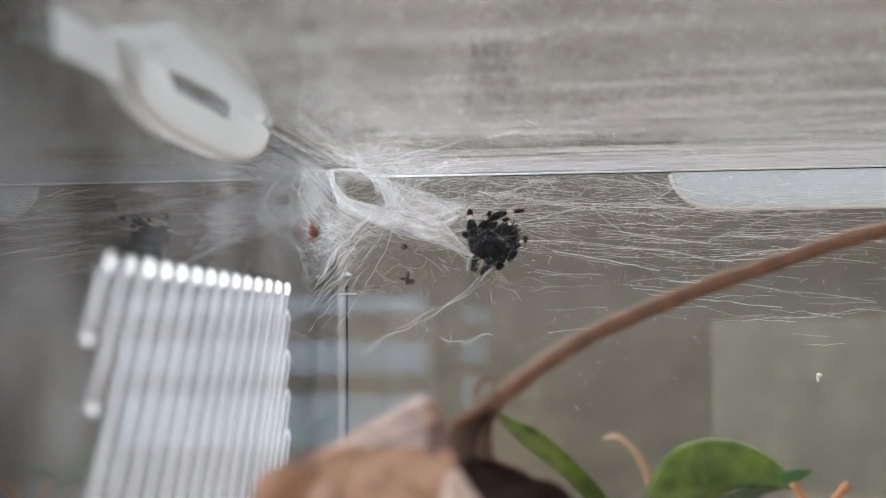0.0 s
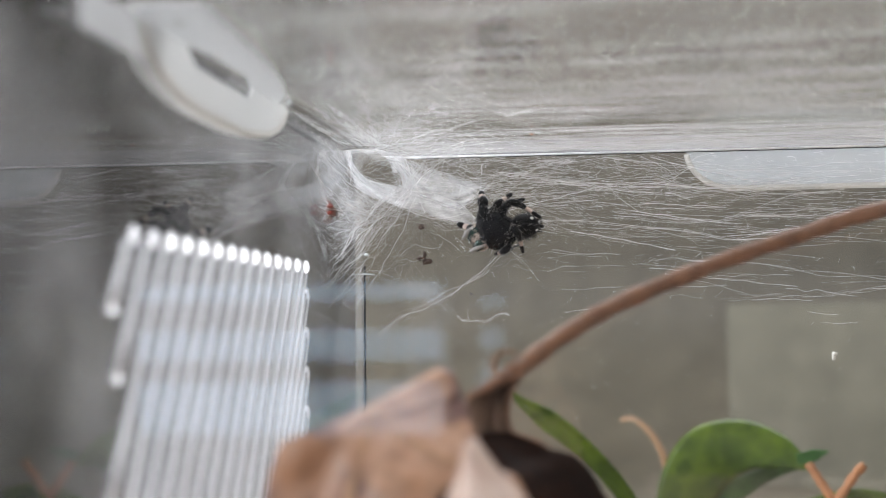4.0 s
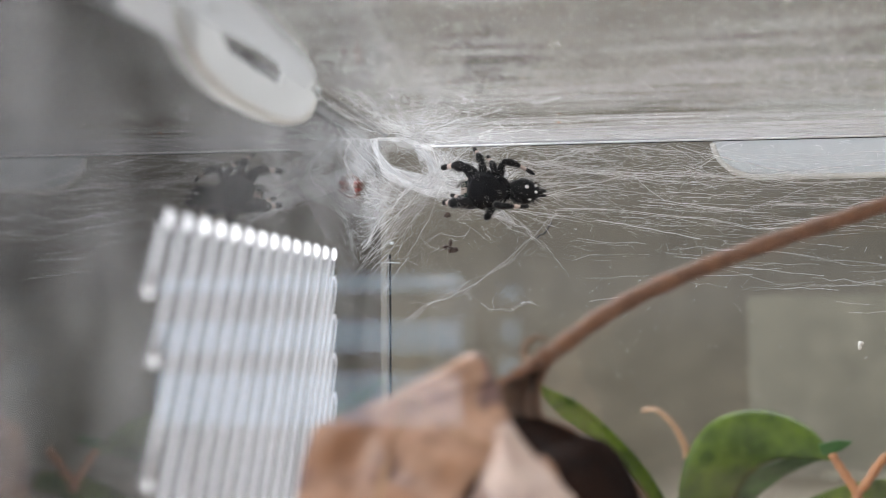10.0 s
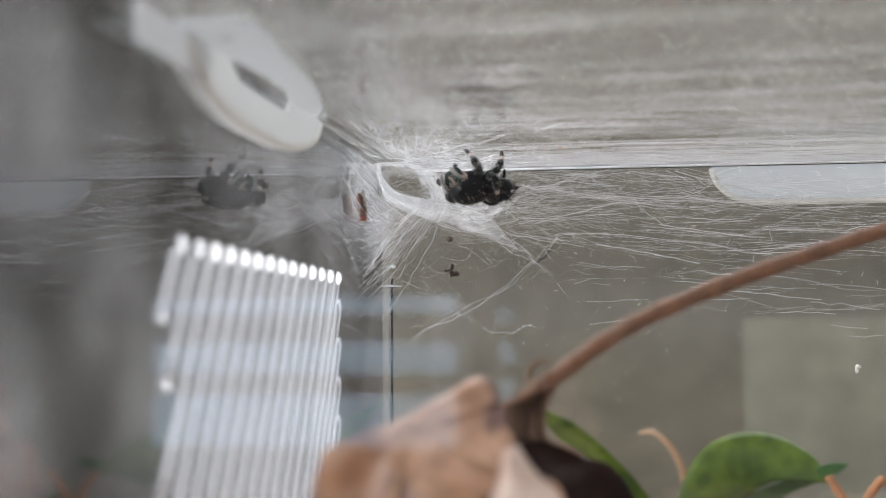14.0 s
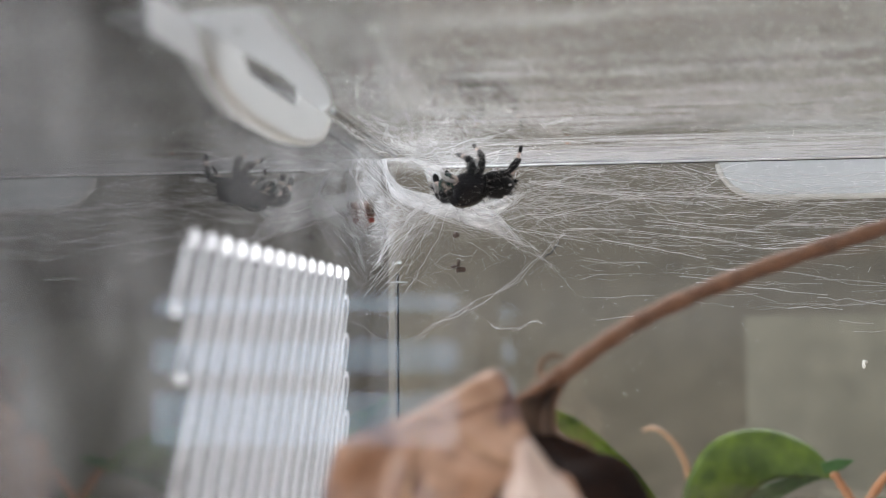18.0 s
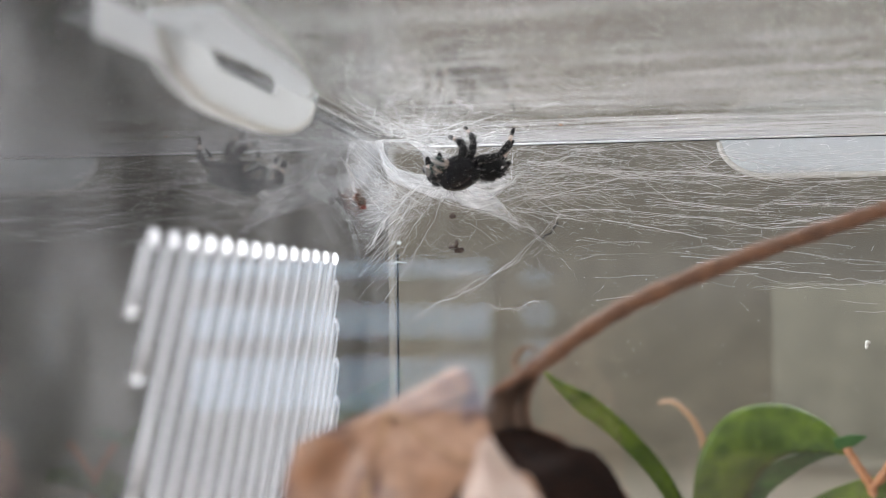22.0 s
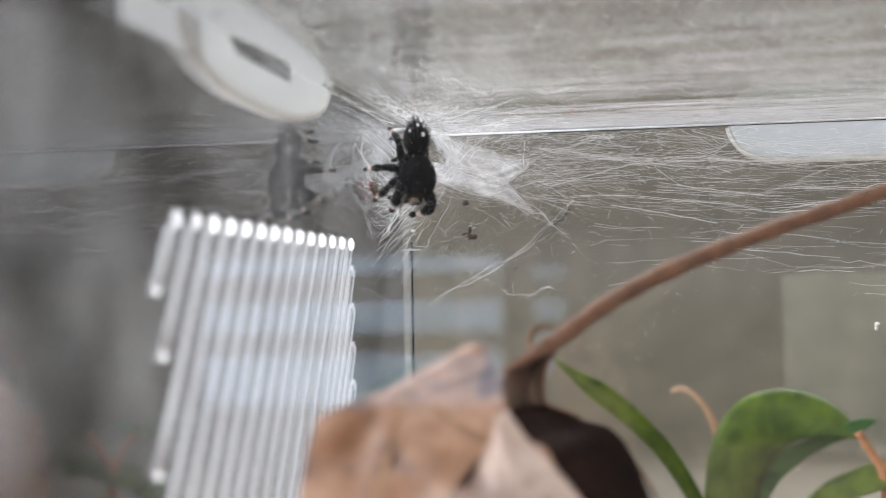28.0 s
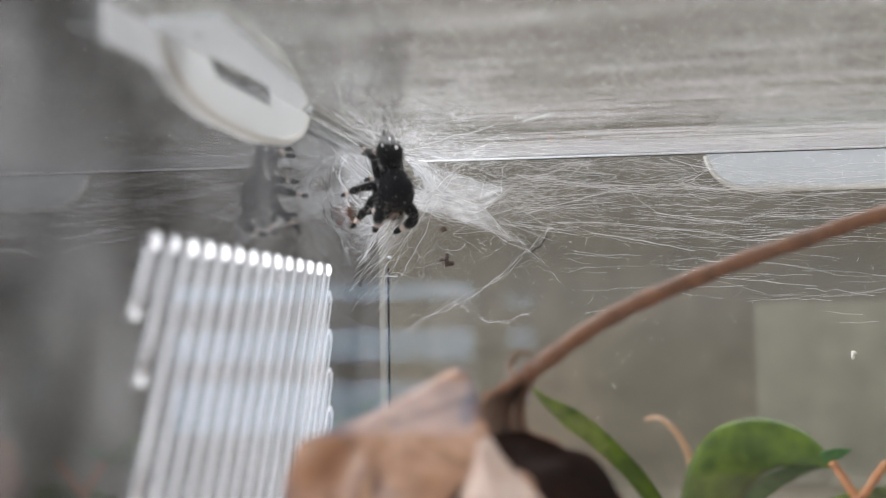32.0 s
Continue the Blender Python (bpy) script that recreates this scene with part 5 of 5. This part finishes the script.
def stance(t, waist, ahead, up, *feet):
    """Where the waist and the eight feet are at t, in millimetres: left and right foot in turn, front to back."""
    STANCES.append((t, Vector(waist), Vector(ahead), Vector(up), [Vector(f) for f in feet]))


def hold(t):
    STANCES.append((t, *STANCES[-1][1:]))


stance(0, (-16.6, 192.0, 140.2), (-0.3, -0.45, 0.85), (0.25, 0.55, 0.8),
       (-22.4, 189.0, 141.6), (-21.2, 191.0, 145.4), (-20.3, 188.0, 135.5), (-16.7, 192.0, 147.9), (-16.6, 188.0, 135.5), (-14.9, 191.0, 143.7), (-13.8, 188.0, 138.8), (-12.6, 192.0, 145.0))
stance(2.2, (-16.8, 192.0, 138.8), (-0.4, -0.35, 0.85), (0.2, 0.5, 0.85),
       (-23.6, 189.0, 140.0), (-21.4, 191.0, 144.2), (-21.2, 188.0, 134.7), (-16.6, 192.0, 145.6), (-17.9, 188.0, 134.4), (-15.5, 191.0, 142.3), (-15.1, 189.0, 136.9), (-12.9, 192.0, 142.2))
stance(3, (-16.6, 191.0, 138.6), (-0.62, -0.15, 0.72), (0.12, 0.45, 0.85),
       (-25.6, 190.0, 140.2), (-20.9, 191.0, 144.6), (-22.9, 189.0, 136.5), (-15.5, 191.0, 143.6), (-19.2, 189.0, 134.9), (-14.3, 191.0, 142.9), (-16.6, 190.0, 135.6), (-12.2, 191.0, 140.0))
hold(3.5)
stance(5.5, (-18.9, 190.0, 140.3), (-0.95, -0.1, 0.25), (0.05, 0.3, 0.95),
       (-28.8, 191.0, 139.0), (-27.8, 191.0, 145.5), (-25.9, 191.0, 136.8), (-25.3, 192.0, 147.7), (-19.7, 191.0, 136.5), (-19.4, 191.0, 146.3), (-15.9, 191.0, 137.5), (-14.4, 191.0, 142.4))
hold(8.0)
stance(9.6, (-21.8, 190.0, 142.9), (-0.95, 0.05, 0.25), (0.05, 0.3, 0.95),
       (-32.3, 191.0, 141.4), (-32.6, 191.0, 146.9), (-31.3, 192.0, 142.7), (-27.5, 192.0, 150.1), (-25.5, 191.0, 138.8), (-25.2, 191.0, 148.7), (-18.5, 189.0, 140.3), (-17.7, 191.0, 145.5))
hold(11.57)
stance(11.72, (-28.7, 176.0, 144.3), (-0.2, 0.45, 0.85), (0.05, -0.85, 0.45),
       (-30.9, 176.0, 151.7), (-27.7, 176.0, 152.0), (-34.7, 178.0, 147.3), (-24.9, 177.0, 149.6), (-33.4, 178.0, 145.2), (-24.2, 178.0, 144.9), (-31.7, 178.0, 142.0), (-26.3, 178.0, 142.7))
hold(12.1)
stance(12.8, (-24.8, 182.0, 147.4), (-0.5, 0.05, 0.85), (0.1, -0.9, 0.2),
       (-30.1, 184.0, 149.6), (-31.9, 181.0, 150.9), (-29.3, 183.0, 143.7), (-28.2, 182.0, 152.9), (-25.7, 184.0, 143.7), (-20.9, 182.0, 151.6), (-23.2, 185.0, 145.3), (-22.2, 181.0, 147.2))
stance(14, (-24.4, 182.0, 146.4), (-0.65, -0.05, 0.75), (0.15, -0.9, 0.3),
       (-30.3, 184.0, 148.9), (-32.2, 181.0, 147.7), (-29.9, 185.0, 150.8), (-28.0, 182.0, 152.7), (-26.1, 186.0, 150.8), (-22.4, 183.0, 152.3), (-22.1, 185.0, 149.7), (-22.9, 181.0, 144.7))
stance(16.5, (-25.9, 182.0, 145.9), (-0.74, -0.18, 0.64), (0.15, -0.86, 0.42),
       (-34.1, 184.0, 148.4), (-34.2, 181.0, 146.3), (-32.4, 185.0, 149.1), (-30.4, 182.0, 151.2), (-29.1, 186.0, 150.2), (-27.9, 182.0, 152.6), (-20.7, 185.0, 150.7), (-20.4, 183.0, 152.4))
hold(25.42)
stance(25.56, (-35.0, 180.0, 136.8), (-0.85, -0.25, 0.4), (0.15, -0.6, 0.75),
       (-43.2, 182.0, 137.6), (-41.0, 179.0, 138.6), (-43.5, 183.0, 133.2), (-38.7, 181.0, 143.7), (-40.4, 183.0, 131.3), (-37.1, 182.0, 141.1), (-34.0, 183.0, 135.2), (-33.8, 181.0, 140.7))
hold(25.8)
stance(26, (-34.9, 180.0, 137.0), (-0.85, -0.33, 0.35), (0.2, -0.6, 0.7),
       (-45.0, 182.0, 135.2), (-41.8, 179.0, 137.7), (-44.0, 182.0, 131.8), (-35.4, 181.0, 146.6), (-40.8, 183.0, 131.1), (-34.5, 182.0, 147.9), (-34.9, 183.0, 133.6), (-33.1, 180.0, 138.9))
stance(26.5, (-34.5, 180.0, 137.5), (-0.6, -0.7, 0.3), (0.45, -0.5, 0.65),
       (-44.0, 181.0, 131.0), (-45.6, 179.0, 133.3), (-41.7, 183.0, 132.1), (-43.4, 180.0, 140.3), (-37.5, 183.0, 141.3), (-45.3, 180.0, 145.1), (-37.0, 182.0, 141.2), (-36.1, 181.0, 144.8))
stance(28.5, (-35.8, 170.0, 147.0), (0.14, -0.96, 0.15), (0.68, 0.08, 0.7),
       (-35.9, 172.0, 137.7), (-38.1, 169.0, 137.7), (-40.8, 173.0, 140.6), (-41.7, 169.0, 138.3), (-40.5, 173.0, 145.7), (-43.1, 169.0, 143.1), (-40.6, 172.0, 149.5), (-40.3, 170.0, 150.6))
hold(32)


def between_stances(t):
    """The body's pose and the feet at t, eased from stance to stance."""
    k = max(i for i, q in enumerate(STANCES) if q[0] <= t)
    a, b = STANCES[k], STANCES[min(k + 1, len(STANCES) - 1)]
    u = ease(a[0], b[0], t) if b[0] > a[0] else 0.0
    place, ahead, up = (a[i].lerp(b[i], u) for i in (1, 2, 3))
    return body_pose(*place, ahead, up), [f.lerp(g, u) for f, g in zip(a[4], b[4])]


def reach_for(body, hip, knee, tip, foot):
    """The leg's pose at its hip and the bend of its knee that bring the tip to a foothold."""
    foot = Vector((max(foot.x, XL + 0.4), foot.y, min(foot.z, ZT - 0.2)))
    way = body.inverted() @ (foot * MM) / SIZE - hip
    one, two = knee.length, (tip - knee).length
    far = max(abs(one - two) + 0.0012, min(one + two - 0.0001, way.length))
    along = way.normalized()
    out = Vector((0.15, 0.5 if hip.y > 0 else -0.5, 1.0))
    rise = (out - along * out.dot(along)).normalized()
    first = math.acos(max(-1, min(1, (one * one + far * far - two * two) / (2 * one * far))))
    second = math.atan2(-one * math.sin(first), far - one * math.cos(first))
    turn = first - math.atan2(knee.z, knee.x)
    x = along * math.cos(turn) + rise * math.sin(turn)
    z = rise * math.cos(turn) - along * math.sin(turn)
    m = Matrix((x, z.cross(x), z)).transposed().to_4x4()
    return Matrix.Translation(hip) @ m, math.degrees(turn + math.atan2(tip.z - knee.z, tip.x - knee.x) - second)


def knee_pose(knee, bend):
    return Matrix.Translation(knee) @ pose(0, 0, 0, 0, bend, 0) @ Matrix.Translation(-knee)


def motions():
    times = sorted({q[0] for q in STANCES} | {a[0] + (b[0] - a[0]) * i / n for a, b in zip(STANCES, STANCES[1:]) if a[1] != b[1] for n in [max(4, round((b[0] - a[0]) / 0.12)) if b[0] < 13.1 and a[0] > 11 or 25 < a[0] < 26.6 else 6] for i in range(1, n)})
    moments = [(t, *between_stances(t)) for t in times]
    walk(spider, [(t, body) for t, body, _ in moments])
    for i, (ob, outer, knee, tip, side, hip) in enumerate(legs):
        keys, bends = [], []
        for t, body, feet in moments:
            m, bend = reach_for(body, hip, knee, tip, feet[i])
            keys.append((t, m))
            bends.append((t, knee_pose(knee, bend)))
        walk(ob, keys)
        for piece in outer:
            walk(piece, bends)
    path = [(0, 183, 141.5, -95), (3, 183, 141.7, -95), (6, 183, 140.9, -92), (8, 183, 141.2, -90), (9, 183, 141.6, -80), (9.5, 183, 142.9, -75), (10, 183, 143.4, -85), (10.5, 183, 145.0, -90), (11, 183, 146.7, -95),
            (11.3, 183, 149.0, -95), (11.5, 183, 149.2, -60), (11.7, 183, 148.0, -10), (12, 183, 145.9, 30), (12.5, 183, 145.0, 20), (13, 183, 144.6, 10), (14, 183, 143.7, 40), (17, 183, 142.4, 60), (19, 183, 142.5, 70), (23, 182, 141.4, 75), (25, 182, 141.4, 70), (26.5, 182, 141.2, 70), (32, 182, 141.2, 70)]
    # the fly's up is away from the side pane, its heading turns in the pane
    walk(fly, [(t, Matrix.Translation(P(XL + 0.02, y, z)) @ pose(0, 0, 0, 0, 90, 0) @ pose(0, 0, 0, 0, 0, a)) for t, y, z, a in path])


motions()
